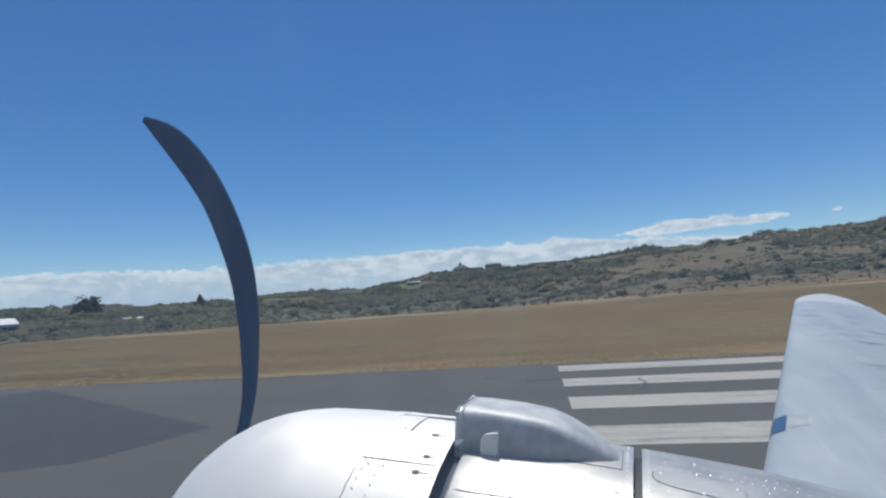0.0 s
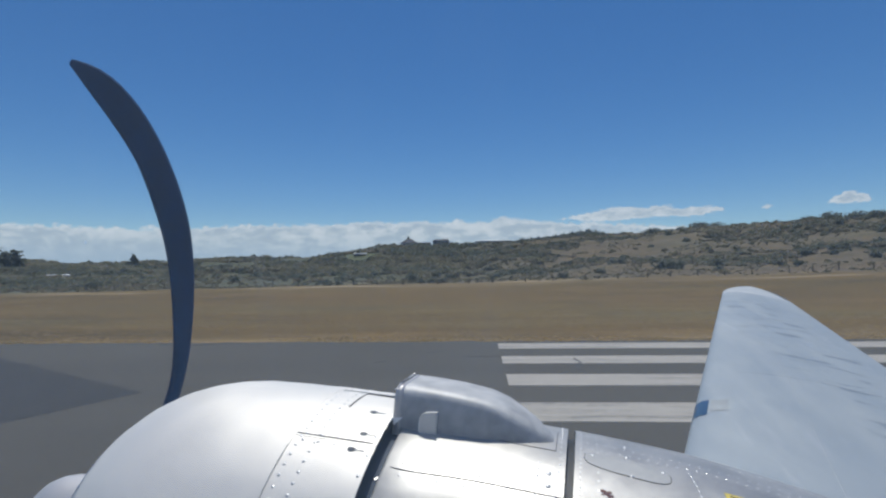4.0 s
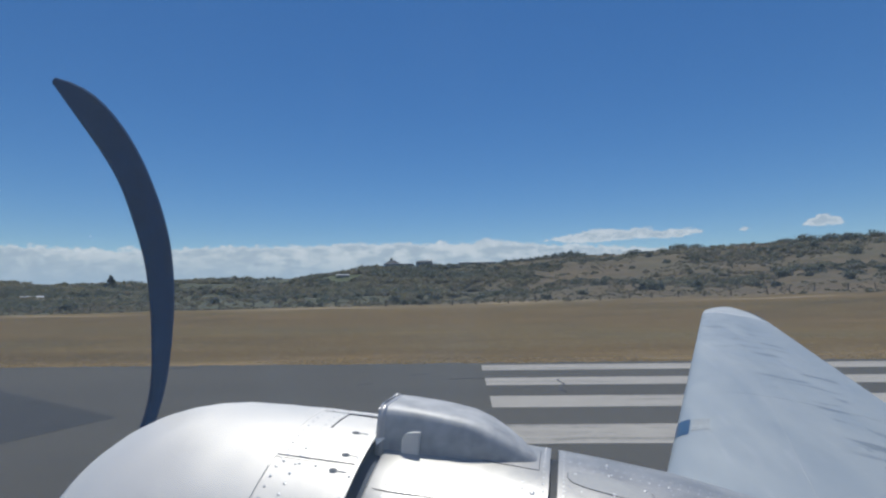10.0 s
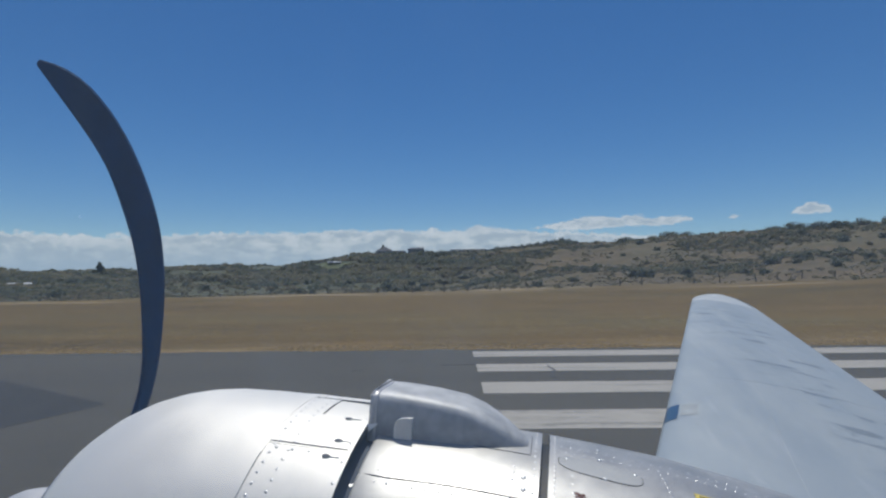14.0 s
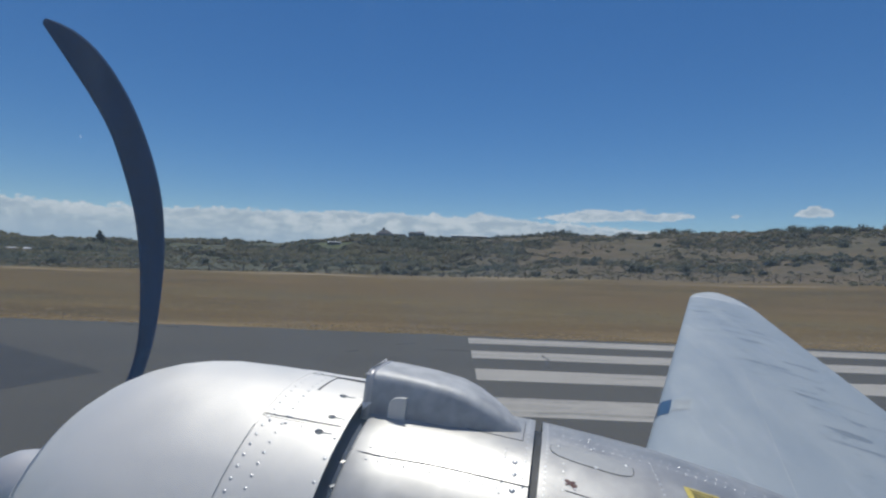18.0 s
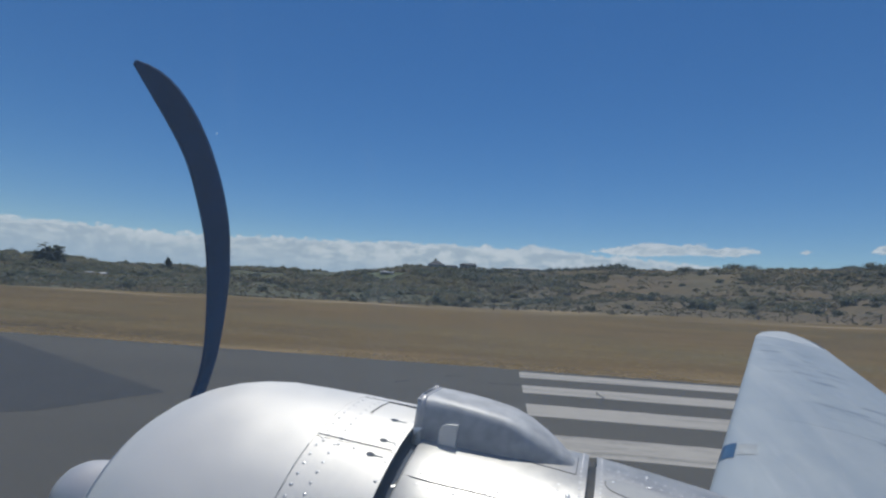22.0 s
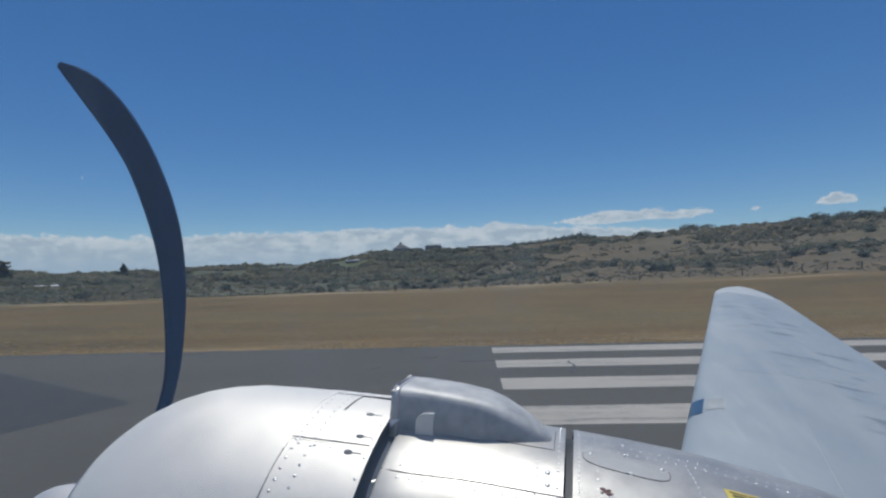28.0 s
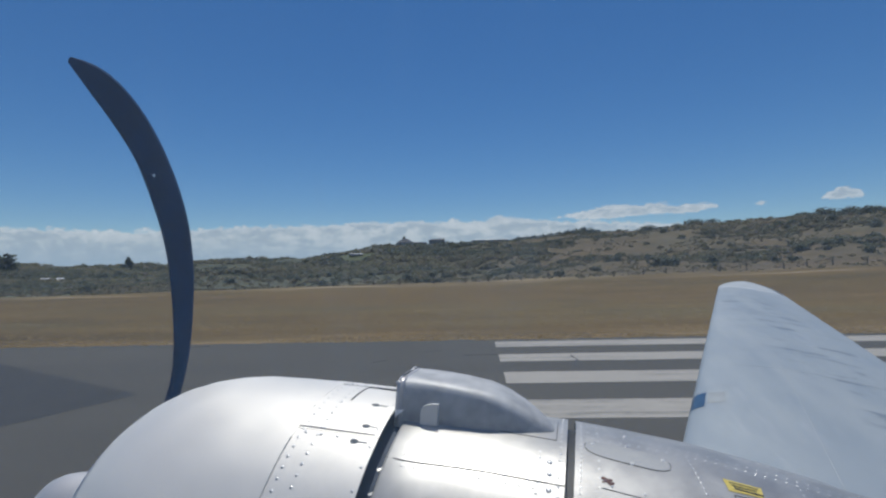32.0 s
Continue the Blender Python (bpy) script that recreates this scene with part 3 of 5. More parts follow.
PADDOCKS = [(r_ * math.sin(radians(a_)), r_ * math.cos(radians(a_)), w_) for a_, r_, w_ in ((-10.7, 350, 12), (-12.6, 362, 10), (-17.5, 415, 22), (-24.0, 400, 20))]


def density(az, r):
    """How thick the scrub stands on the hillside."""
    x, y = r * math.sin(radians(az)), r * math.cos(radians(az))
    d = 0.42 + 1.9 * noise.noise((x * 0.012, y * 0.012, 2.0)) + 0.7 * noise.noise((x * 0.04, y * 0.04, 6.0))
    if az < 12:
        d += 0.18
    else:
        d -= 0.12
    d -= 0.08 * ease(az, -4, 16)
    d += 0.25 * ease(r, 230, 330) * (1 if az < 12 else 0.3)
    d -= 0.45 * (1 - ease(r, 140, 190)) * ease(az, -2, 18)
    for px, py, pr in PADDOCKS:
        if math.hypot(x - px, y - py) < pr * (1.0 + 0.3 * noise.noise((az * 0.8, r * 0.02, 1.0))):
            return 0.0
    crest = along(az, CREST_R)
    d -= 0.6 * (1 - ease((r - 128) / (crest - 128), 0.06, 0.36))
    if r > crest - 28:
        d *= 0.25 if -9 < az < 16 else 0.5
    return d


green_places, dry_places = [], []
for _ in range(23000):
    az = rng.uniform(-64, 62)
    u = rng.random()
    rc = along(az, CREST_R)
    r = 134 + (rc - 125) * u ** 0.8
    d = density(az, r)
    if rng.random() < min(0.95, max(0.03 + 0.3 * (1 - ease((r - 128) / (rc - 128), 0.08, 0.3)) if d != 0.0 else 0.0, d)):
        x, y, z = land(az, r)
        near = ease((r - 128) / (rc - 128), 0.04, 0.4)
        sc = rng.uniform(0.5, 1.25) * (0.4 + 1.2 * near) * (1.3 - 0.5 * ease(az, -8, 12))
        if rng.random() < 0.28 + 0.5 * (1 - near) + 0.22 * ease(az, 0, 15):
            dry_places.append((x, y, z, sc * 0.8, rng.uniform(0, 6.28), int(rng.integers(5))))
        else:
            green_places.append((x, y, z, sc, rng.uniform(0, 6.28), int(rng.integers(5))))
TUSSOCK = [leaf_cloud(12, 0.85, 0.85, 0.36, 0.34, 31 + i, 3) for i in range(4)]
tussock_places = []
for _ in range(12000):
    az = rng.uniform(-45, 58)
    rc = along(az, CREST_R)
    r = 132 + (rc - 134) * rng.random() ** 0.85
    x, y, z = land(az, r)
    if noise.noise((x * 0.03, y * 0.03, 9.0)) + 0.5 * noise.noise((x * 0.11, y * 0.11, 5.0)) < -0.1 + 0.22 * ease(az, -2, 14) or density(az, r) == 0.0:
        continue
    tussock_places.append((x, y, z, rng.uniform(0.5, 1.3) * (0.7 + 0.5 * r / rc), rng.uniform(0, 6.28), int(rng.integers(4))))
joined_scrub("tussock", tussock_places, M_TUSSOCK, TUSSOCK, "low olive-brown tussock between the scrub")
joined_scrub("hill_scrub", green_places, M_SCRUB, SCRUB, "dense grey-green scrub covering the hillside")
joined_scrub("dry_scrub", dry_places, M_SCRUB_DRY, SCRUB, "dry brown brush among the hillside scrub")


def bush_proto(seed, rx, rz):
    pv, pf = leaf_cloud(230, rx, rx, rz, 0.17 * rx, seed, 6, 0.9)
    root = thing("bush", "rounded dark green bush in dry grass", "bush", "bushes on the hillside")
    ob_from("crown", pv, pf, M_BUSH, root)
    bm = bmesh.new()
    bmesh.ops.create_cone(bm, segments=6, radius1=0.12 * rx, radius2=0.05 * rx, depth=rz * 0.7, matrix=Matrix.Translation((0, 0, rz * 0.3)))
    part("stem", bm, M_BARK, root)
    return root


BUSHES = [bush_proto(50 + i, 1.5, 1.9) for i in range(4)]
# bearing, distance, scale of single bushes that stand out on the slope
bush_rows = [(10.2, 150, 1.15), (14.0, 165, 1.0), (-14.5, 140, 0.8), (-13.2, 140, 0.9), (-4.6, 141, 0.85), (-3.4, 140, 0.9), (-2.6, 140, 0.8),
             (19.5, 175, 1.5), (20.6, 176, 1.7), (17.2, 190, 1.2), (15.0, 200, 1.1), (16.0, 205, 1.2), (24.5, 165, 0.8),
             (43.5, 150, 1.3), (31.0, 185, 0.9), (29.5, 190, 1.0), (33.5, 195, 0.9), (28.0, 200, 0.8), (40.5, 210, 1.1), (37.0, 230, 1.2)]
for i in range(70):
    bush_rows.append((rng.uniform(-36, 55), rng.uniform(170, 350), rng.uniform(0.7, 1.6)))
for i, (az, r, s) in enumerate(bush_rows):
    x, y, z = land(az, r, -0.35 * s)
    m = pose(x, y, z, 0, 0, (i * 67) % 360) @ Matrix.Diagonal((s, s, s * (0.85 + 0.3 * ((i * 7) % 5) / 5), 1))
    if i < len(BUSHES):
        BUSHES[i].matrix_basis = m
    else:
        c = copy_thing(BUSHES[i % 4], m)
        c.scale = (s, s, s)


def tree(name, label, at, height, width, seed, mat, pine=False, group=""):
    """A tapered trunk with limbs and a crown of many leaf clumps."""
    root = thing(name, label, "tree", group, at=at, turn=seed * 37)
    g = np.random.default_rng(seed)
    bm = bmesh.new()
    th = height * (0.9 if pine else 0.6)
    bmesh.ops.create_cone(bm, segments=8, radius1=0.05 * height, radius2=0.012 * height, depth=th, matrix=Matrix.Translation((0, 0, th / 2 - 0.3)))
    for k in range(6):
        a, zz = g.uniform(0, 6.28), th * g.uniform(0.35, 0.85)
        ln = width * 0.4
        m = Matrix.Translation((0, 0, zz)) @ Matrix.Rotation(a, 4, "Z") @ Matrix.Rotation(radians(60), 4, "Y") @ Matrix.Translation((0, 0, ln / 2))
        bmesh.ops.create_cone(bm, segments=5, radius1=0.016 * height, radius2=0.006 * height, depth=ln, matrix=m)
    part("trunk", bm, M_BARK, root)
    if pine:
        vs, fs, n = [], [], 0
        for k in range(9):
            u = k / 8
            pv, pf = leaf_cloud(60, width * 0.62 * (1.05 - u) + 0.2, width * 0.62 * (1.05 - u) + 0.2, height * 0.2, 0.08 * height, seed * 10 + k, 4)
            pv = pv + [0.1 * width * g.normal() * 0.4, 0.1 * width * g.normal() * 0.4, height * (0.14 + 0.72 * u)]
            vs.append(pv)
            fs += [tuple(a + n for a in f) for f in pf]
            n += len(pv)
        ob_from("crown", np.vstack(vs), fs, mat, root)
    else:
        pv, pf = leaf_cloud(520, width * 0.55, width * 0.55, height * 0.8, 0.1 * height, seed, 9, 0.8)
        ob_from("crown", pv + [0, 0, height * 0.04], pf, mat, root)
    return root


tree("pine_tree", "dark green pine tree standing above scrub", land(-32.05, 402, -0.3), 8.0, 6.0, 3, M_PINE, True)
tree("macrocarpa_tree", "tall dark spreading tree near sheds", land(-41.2, 352, -0.5), 12.5, 11.0, 5, M_PINE, False)
for i, (az, r, h, w) in enumerate([(-30.4, 410, 4.2, 9.0), (-25.0, 310, 3.6, 6.0), (-24.0, 312, 4.4, 5.0), (-22.2, 320, 3.8, 7.5), (-34.2, 300, 5, 8), (-32.5, 320, 4, 7)]):
    tree("macrocarpa_tree", "low dark rounded tree on a hill", land(az, r, -0.3), h, w, 20 + i, M_BUSH, False, "hill trees")
for i, (az, h, w) in enumerate([(12.2, 5.0, 8), (13.1, 5.2, 7), (14.0, 4.2, 7), (18.6, 6.0, 9), (20.0, 3.5, 6), (21.5, 4.4, 7), (23.1, 6.4, 9), (24.4, 4.4, 8),
                                (31.6, 5.0, 9), (33.4, 6.2, 9), (35.0, 6.4, 10), (36.6, 5.8, 9), (38.2, 4.5, 8), (40.2, 5.2, 9), (42.0, 6.2, 10), (44.0, 5.6, 9), (46.0, 6.0, 9)]):
    tree("macrocarpa_tree", "low dark rounded tree on a hill crest", land(az, along(az, CREST_R) - 6, -1.3), h * 0.85, w * 1.15, 40 + i, M_BUSH, False, "crest trees")
for i in range(26):
    az = 5.8 + 0.28 * i
    tree("pine_tree", "small dark pine in a shelter row", land(az, along(az, CREST_R) - 2, -0.5), 2.4 + 0.05 * i + 0.6 * math.sin(i * 2.1), 2.4, 70 + i, M_PINE, True, "shelter row")

# ---- fence ----
fence = thing("fence", "weathered wooden post and wire fence along the field", "fence")
post_me = None
posts = []
fx = -118.0
while fx < 112:
    az = math.degrees(math.atan2(fx, 122.0))
    r = math.hypot(fx, 122.0)
    posts.append(Vector(land(az, r)))
    fx += 6.2 + 3.2 * noise.noise((fx, 0.5, 0.5))
for i, p in enumerate(posts):
    if post_me is None:
        bm = bmesh.new()
        bmesh.ops.create_cone(bm, segments=7, radius1=0.13, radius2=0.11, depth=1.8, matrix=Matrix.Translation((0, 0, 0.55)))
        post_me = bpy.data.meshes.new("post")
        bm.to_mesh(post_me)
        bm.free()
        post_me.materials.append(M_POST)
    ob = new("post", post_me)
    ob.parent = fence
    s = 0.85 + 0.35 * ((i * 5) % 7) / 7
    ob.matrix_basis = pose(p.x, p.y, p.z, 3 * math.sin(i * 1.7), 3 * math.cos(i * 2.3), i * 40) @ Matrix.Diagonal((1, 1, s, 1))
for k in range(4):
    vs, fs = [], []
    for i, p in enumerate(posts):
        z = p.z + 0.25 + 0.27 * k
        vs += [(p.x, p.y - 0.1, z - 0.006), (p.x, p.y - 0.09, z + 0.006), (p.x, p.y - 0.11, z + 0.006)]
        if i:
            n = 3 * i
            fs += [(n - 3, n, n + 1, n - 2), (n - 2, n + 1, n + 2, n - 1), (n - 1, n + 2, n, n - 3)]
    ob_from("wire", vs, fs, M_WIRE, fence)


# ---- buildings ----
def building(name, label, category, az, r, w, d, h, roof_h, turn, wall, roof, windows=3, door=True, chimneys=0, base=-0.4, hip=0.0, group=""):
    x, y, z = land(az, r, base)
    b = thing(name, label, category, group, at=(x, y, z), turn=-az + turn)
    bm = box_bm(0, 0, h / 2, w, d, h, 0.03)
    part("wall", bm, wall, b)
    o = 0.35
    rv_ = [(-w / 2 - o, -d / 2 - o, h), (w / 2 + o, -d / 2 - o, h), (w / 2 + o, d / 2 + o, h), (-w / 2 - o, d / 2 + o, h), (-w / 2 - o + hip, 0, h + roof_h), (w / 2 + o - hip, 0, h + roof_h)]
    rv_ += [(vx, vy, vz + 0.14) for vx, vy, vz in rv_]
    top = [(0, 1, 5, 4), (2, 3, 4, 5), (3, 0, 4), (1, 2, 5)]
    rim = [(0, 1, 7, 6), (1, 2, 8, 7), (2, 3, 9, 8), (3, 0, 6, 9)]
    ob_from("roof", rv_, [f[::-1] for f in top] + [tuple(i + 6 for i in f) for f in top] + rim, roof, b)
    for i in range(windows):
        wx = -w / 2 + w * (i + 0.7) / (windows + 0.6)
        win = part("window", box_bm(wx, -d / 2 - 0.03, h * 0.58, 1.3, 0.1, 1.1, 0.02), M_WALL, b)
        part("pane", box_bm(wx, -d / 2 - 0.09, h * 0.58, 1.1, 0.04, 0.9), M_DARK_GLASS, win)
    if door:
        part("door", box_bm(w * 0.36, -d / 2 - 0.04, h * 0.36, min(3.2, w * 0.25), 0.1, h * 0.72, 0.02), M_GREY_ROOF, b)
    for i in range(chimneys):
        part("chimney", box_bm(w * (0.2 + 0.24 * i), 0.3, h + roof_h + 0.2, 0.7, 0.7, 1.8, 0.04), M_WALL, b)
    return b


building("house", "pale weatherboard house with chimneys on the hill crest", "house", -2.55, 424, 12.5, 8, 2.6, 1.3, 4, M_WALL, M_GREY_ROOF, 4, True, 2, 1.1, 2.5)
villa = building("house", "dark hip-roofed house with a low wing on the hill crest", "house", -5.9, 425, 13, 8, 2.4, 3.3, 0, M_SHED, M_GREY_ROOF, 3, True, 0, 0.9, 5.2)
wing_v = [(6.5, -3.5, 0), (16.5, -3.5, 0), (16.5, 3.5, 0), (6.5, 3.5, 0), (6.5, -3.9, 2.2), (16.9, -3.9, 2.2), (16.9, 3.9, 2.2), (6.5, 3.9, 2.2), (6.5, 0, 3.1), (15.2, 0, 3.1)]
ob_from("annex", wing_v, [(0, 1, 5, 4), (1, 2, 6, 5), (2, 3, 7, 6), (3, 0, 4, 7), (4, 5, 9, 8), (6, 7, 8, 9), (5, 6, 9), (7, 4, 8), (3, 2, 1, 0)], M_GREY_ROOF, villa, label="low dark roofed wing of the house")
tree("macrocarpa_tree", "wind-bent dark tree behind a house", land(-6.0, 436, 0.2), 8.6, 3.0, 91, M_PINE, True)
building("farm_shed", "long low pale grey shed along the ridge", "shed", 3.0, 422, 28, 7, 0.8, 0.5, 0, M_SHED, M_WHITE_ROOF, 0, False, 0, 0.7)
building("glasshouse", "small white roofed shed on a green slope", "shed", -11.05, 356, 8, 4, 0.9, 0.4, 6, M_WALL, M_WHITE_ROOF, 0, False, 0, -0.1)
for az, r, w, d, h, rh, wall, roof, lab in [(-37.8, 309, 9, 6, 1.6, 0.45, M_WALL, M_WHITE_ROOF, "long white roofed shed below the hills"),
                                            (-47.5, 270, 12, 14, 3.4, 2.4, M_SHED, M_WHITE_ROOF, "white gabled shed among scrub"),
                                            (-49.2, 280, 12, 14, 3.4, 2.4, M_SHED, M_WHITE_ROOF, "white gabled shed among scrub"),
                                            (-57.0, 330, 26, 16, 4.5, 1.8, M_SHED, M_GREY_ROOF, "long grey aircraft hangar"),
                                            (-60.2, 350, 20, 16, 5, 2.0, M_SHED, M_WHITE_ROOF, "white roofed aircraft hangar"),
                                            (-63.2, 360, 16, 14, 5, 2.0, M_WALL, M_WHITE_ROOF, "white roofed aircraft hangar"),
                                            (-66.0, 380, 18, 14, 4.5, 2.0, M_WALL, M_GREY_ROOF, "grey roofed airport building")]:
    building("hangar" if "hangar" in lab else "shed", lab, "hangar" if "hangar" in lab else "shed", az, r, w, d, h, rh, 10, wall, roof, 2, True, 0, -0.6)
tower = thing("control_tower", "small airport control tower with glazed cab", "tower", at=land(-62.0, 340, -0.5))
part("shaft", box_bm(0, 0, 4, 4, 4, 9, 0.05), M_SHED, tower)
part("cab", box_bm(0, 0, 9.8, 5.4, 5.4, 2.6, 0.1), M_DARK_GLASS, tower)
part("roof", box_bm(0, 0, 11.3, 6.2, 6.2, 0.4, 0.05), M_GREY_ROOF, tower)

# ---- clouds: a far backdrop low over the hills ----
CLOUD_R = 4500.0
BANK_TOP = [(-120, 3.4), (-80, 3.6), (-60, 4.0), (-35.5, 4.67), (-31.7, 4.5), (-25.7, 4.75), (-18, 5.15), (-9.3, 5.35), (-2.3, 5.5), (4.0, 5.45), (6.1, 5.95), (7.9, 5.4), (11, 5.2), (17, 4.9), (23, 4.3), (30, 3.6), (40, 2.5)]


def cloud_edge(az, el):
    """Signed depth inside the clouds, in degrees of height."""
    az += 1.9
    wav = 0.22 * noise.noise((az * 0.55, el * 0.9, 0.0)) + 0.2 * noise.noise((az * 1.6, el * 2.4, 3.0)) + 0.13 * noise.noise((az * 4.1, el * 6.0, 5.0))
    best = (along(az, BANK_TOP) - el) * 0.75 + wav

    def puff(a0, a1, lo, mid, hi):
        u = (az - a0) / (a1 - a0)
        if not -0.2 < u < 1.2:
            return -1.0
        top = lo + (hi - lo) * max(0.0, 1 - abs(2 * u - 1.1) ** 2.0)
        side = min(u, 1 - u) * (a1 - a0) * 0.5
        return min(top - el, (el - lo - 0.22 * (2 * u - 1) ** 2) * 1.2 + 0.12, side) + wav * 1.1

    for args in ((10.0, 27.2, 5.2, 5.8, 6.35), (12.5, 22.0, 5.1, 5.9, 6.45), (22.5, 27.4, 5.45, 5.8, 6.1), (34.6, 38.2, 5.5, 6.0, 6.4), (30.0, 31.0, 5.55, 5.65, 5.8)):
        best = max(best, puff(*args))
    return best


c_az = [-120 + 1.0 * i for i in range(80)] + [-40 + 0.15 * i for i in range(541)]
c_el = [0.4 + 0.065 * i for i in range(98)]
cv = [(CLOUD_R * math.sin(radians(a)), CLOUD_R * math.cos(radians(a)), 3 + CLOUD_R * math.tan(radians(e))) for a in c_az for e in c_el]
cloud = ob_from("cloud_bank", cv, grid_faces(len(c_az), len(c_el)), M_WALL)
tagged(cloud, "low white cloud bank over the hills", "cloud", kind="structure")
att = cloud.data.attributes.new("depth", "FLOAT", "POINT")
att.data.foreach_set("value", [cloud_edge(a, e) for a in c_az for e in c_el])
up_att = cloud.data.attributes.new("height", "FLOAT", "POINT")
up_att.data.foreach_set("value", [e for a in c_az for e in c_el])


def cloud_material():
    n = Nodes("cloud")
    a = n.add("ShaderNodeAttribute")
    a.attribute_name = "depth"
    billow = n.noise(0.0065, 6, 0.62, (1, 1, 1.8))
    fine = n.noise(0.018, 6, 0.68, (1, 1, 1.6))
    d = n.math("ADD", a.outputs["Fac"], n.math("MULTIPLY_ADD", fine, 0.7, -0.35))
    alpha = n.step(d, -0.06, 0.24)
    # the backdrop glows; bright rims, grey cores and low haze are its colour
    inner = n.math("MULTIPLY", n.step(d, 0.0, 0.4), n.math("MULTIPLY_ADD", n.step(billow, 0.36, 0.62), 0.7, 0.3))
    col = n.mix(inner, (0.615, 0.65, 0.68), (0.35, 0.42, 0.495))
    low = n.add("ShaderNodeAttribute")
    low.attribute_name = "height"
    thin = n.step(low.outputs["Fac"], 0.8, 4.6)
    col = n.mix(thin, (0.29, 0.39, 0.52), col)
    em = n.add("ShaderNodeEmission", Strength=1.0)
    n.link(col, em.inputs["Color"])
    tr = n.add("ShaderNodeBsdfTransparent")
    mx = n.add("ShaderNodeMixShader")
    n.link(n.math("MULTIPLY", alpha, 0.88), mx.inputs["Fac"])
    n.link(tr.outputs[0], mx.inputs[1])
    n.link(em.outputs[0], mx.inputs[2])
    n.link(mx.outputs[0], n.tree.nodes["Material Output"].inputs["Surface"])
    return n.mat


cloud.data.materials[0] = cloud_material()

# ---- aeroplane: s forward along the engine's axis, l to the right, u up ----
AX_O = Vector((0.2625, 1.7329, 1.9223))
AX_F = Vector((-0.97513, 0.20301, 0.08894))
AX_L = Vector((0.20382, 0.97901, 0.0))
AX_U = Vector((0.08707, -0.01813, 0.99604))

plane = thing("aeroplane", "silver twin-engined propeller aeroplane standing on the runway", "aeroplane")


def at(s, l, u):
    return AX_O + AX_F * s + AX_L * l + AX_U * u


def on(s, deg, r):
    """A point on the round body: deg from the top, positive towards the cabin."""
    a = radians(deg)
    return at(s, -r * math.sin(a), r * math.cos(a))


def lathe(name, profile, mat, parent, a0=0.0, a1=360.0, n=96, label="", thick=0.0):
    """A round shell from (s, r) pairs, between two angles, with an inner skin where thick is given."""
    closed = a1 - a0 >= 360
    prof = list(profile)
    if thick:
        prof = prof + [(s, r - thick) for s, r in reversed(profile)]
    k = n if closed else n + 1
    vs = [on(s, a0 + (a1 - a0) * j / n, r) for s, r in prof for j in range(k)]
    fs = grid_faces(len(prof), k, closed)
    if thick:
        m = len(prof)
        for j in range(k if closed else k - 1):
            jj = (j + 1) % k
            fs.append(((m - 1) * k + j, (m - 1) * k + jj, jj, j))
        if not closed:
            h = len(profile)
            for i in range(h - 1):
                for j in (0, k - 1):
                    fs.append((i * k + j, (i + 1) * k + j, (m - 2 - i) * k + j, (m - 1 - i) * k + j))
    ob = ob_from(name, vs, fs, mat, parent, True, label)
    bm = bmesh.new()
    bm.from_mesh(ob.data)
    bmesh.ops.recalc_face_normals(bm, faces=bm.faces[:])
    for e in bm.edges:
        if len(e.link_faces) == 2 and e.calc_face_angle(0) > 0.7:
            e.smooth = False
    bm.to_mesh(ob.data)
    bm.free()
    return ob


def dome_mesh(r, h):
    vs, fs = [], []
    for k, (rr, hh) in enumerate(((r, 0), (r * 0.8, h * 0.65))):
        vs += [(rr * math.cos(a), rr * math.sin(a), hh) for a in [i * math.pi / 4 for i in range(8)]]
    vs.append((0, 0, h))
    for i in range(8):
        j = (i + 1) % 8
        fs += [(i, j, 8 + j, 8 + i), (8 + i, 8 + j, 16)]
    return vs, fs


def studs(name, places, r, h, mat, parent, label=""):
    """Rivet or screw heads, too small to pick apart, in one mesh; places are (s, deg, body radius)."""
    dv, df = dome_mesh(r, h)
    vs, fs = [], []
    for s, deg, rb in places:
        c = on(s, deg, rb)
        nrm = (c - (AX_O + AX_F * s)).normalized()
        tx = AX_F
        ty = nrm.cross(tx)
        n = len(vs)
        vs += [c + tx * x + ty * y + nrm * (z - 0.0004) for x, y, z in dv]
        fs += [tuple(i + n for i in f) for f in df]
    ob = ob_from(name, vs, fs, mat, parent, True, label)
    return tagged(ob, kind="stuff")


def ribbon(name, path, w, lift, mat, parent, label=""):
    """A narrow strip that lies on the round body; path is (s, deg, body radius)."""
    pts = [on(s, d, r + lift) for s, d, r in path]
    vs, fs = [], []
    for i, p in enumerate(pts):
        a, b = pts[max(0, i - 1)], pts[min(len(pts) - 1, i + 1)]
        t = (b - a).normalized()
        nrm = (p - (AX_O + AX_F * path[i][0])).normalized()
        side = t.cross(nrm) * (w / 2)
        vs += [p - side - nrm * (lift + 0.001), p - side, p + side, p + side - nrm * (lift + 0.001)]
        if i:
            k = 4 * i
            fs += [(k - 4 + j, k + j, k + j + 1, k - 3 + j) for j in range(3)]
    return ob_from(name, vs, fs, mat, parent, False, label)


COWL = [(0.523, 0.623), (0.65, 0.620), (0.779, 0.618), (0.95, 0.614), (1.1, 0.606), (1.193, 0.592), (1.277, 0.571), (1.351, 0.543), (1.416, 0.507), (1.472, 0.465), (1.509, 0.425), (1.518, 0.40), (1.50, 0.38)]


def body_r(s, table):
    return float(np.interp(s, [p[0] for p in table[:9]], [p[1] for p in table[:9]]))


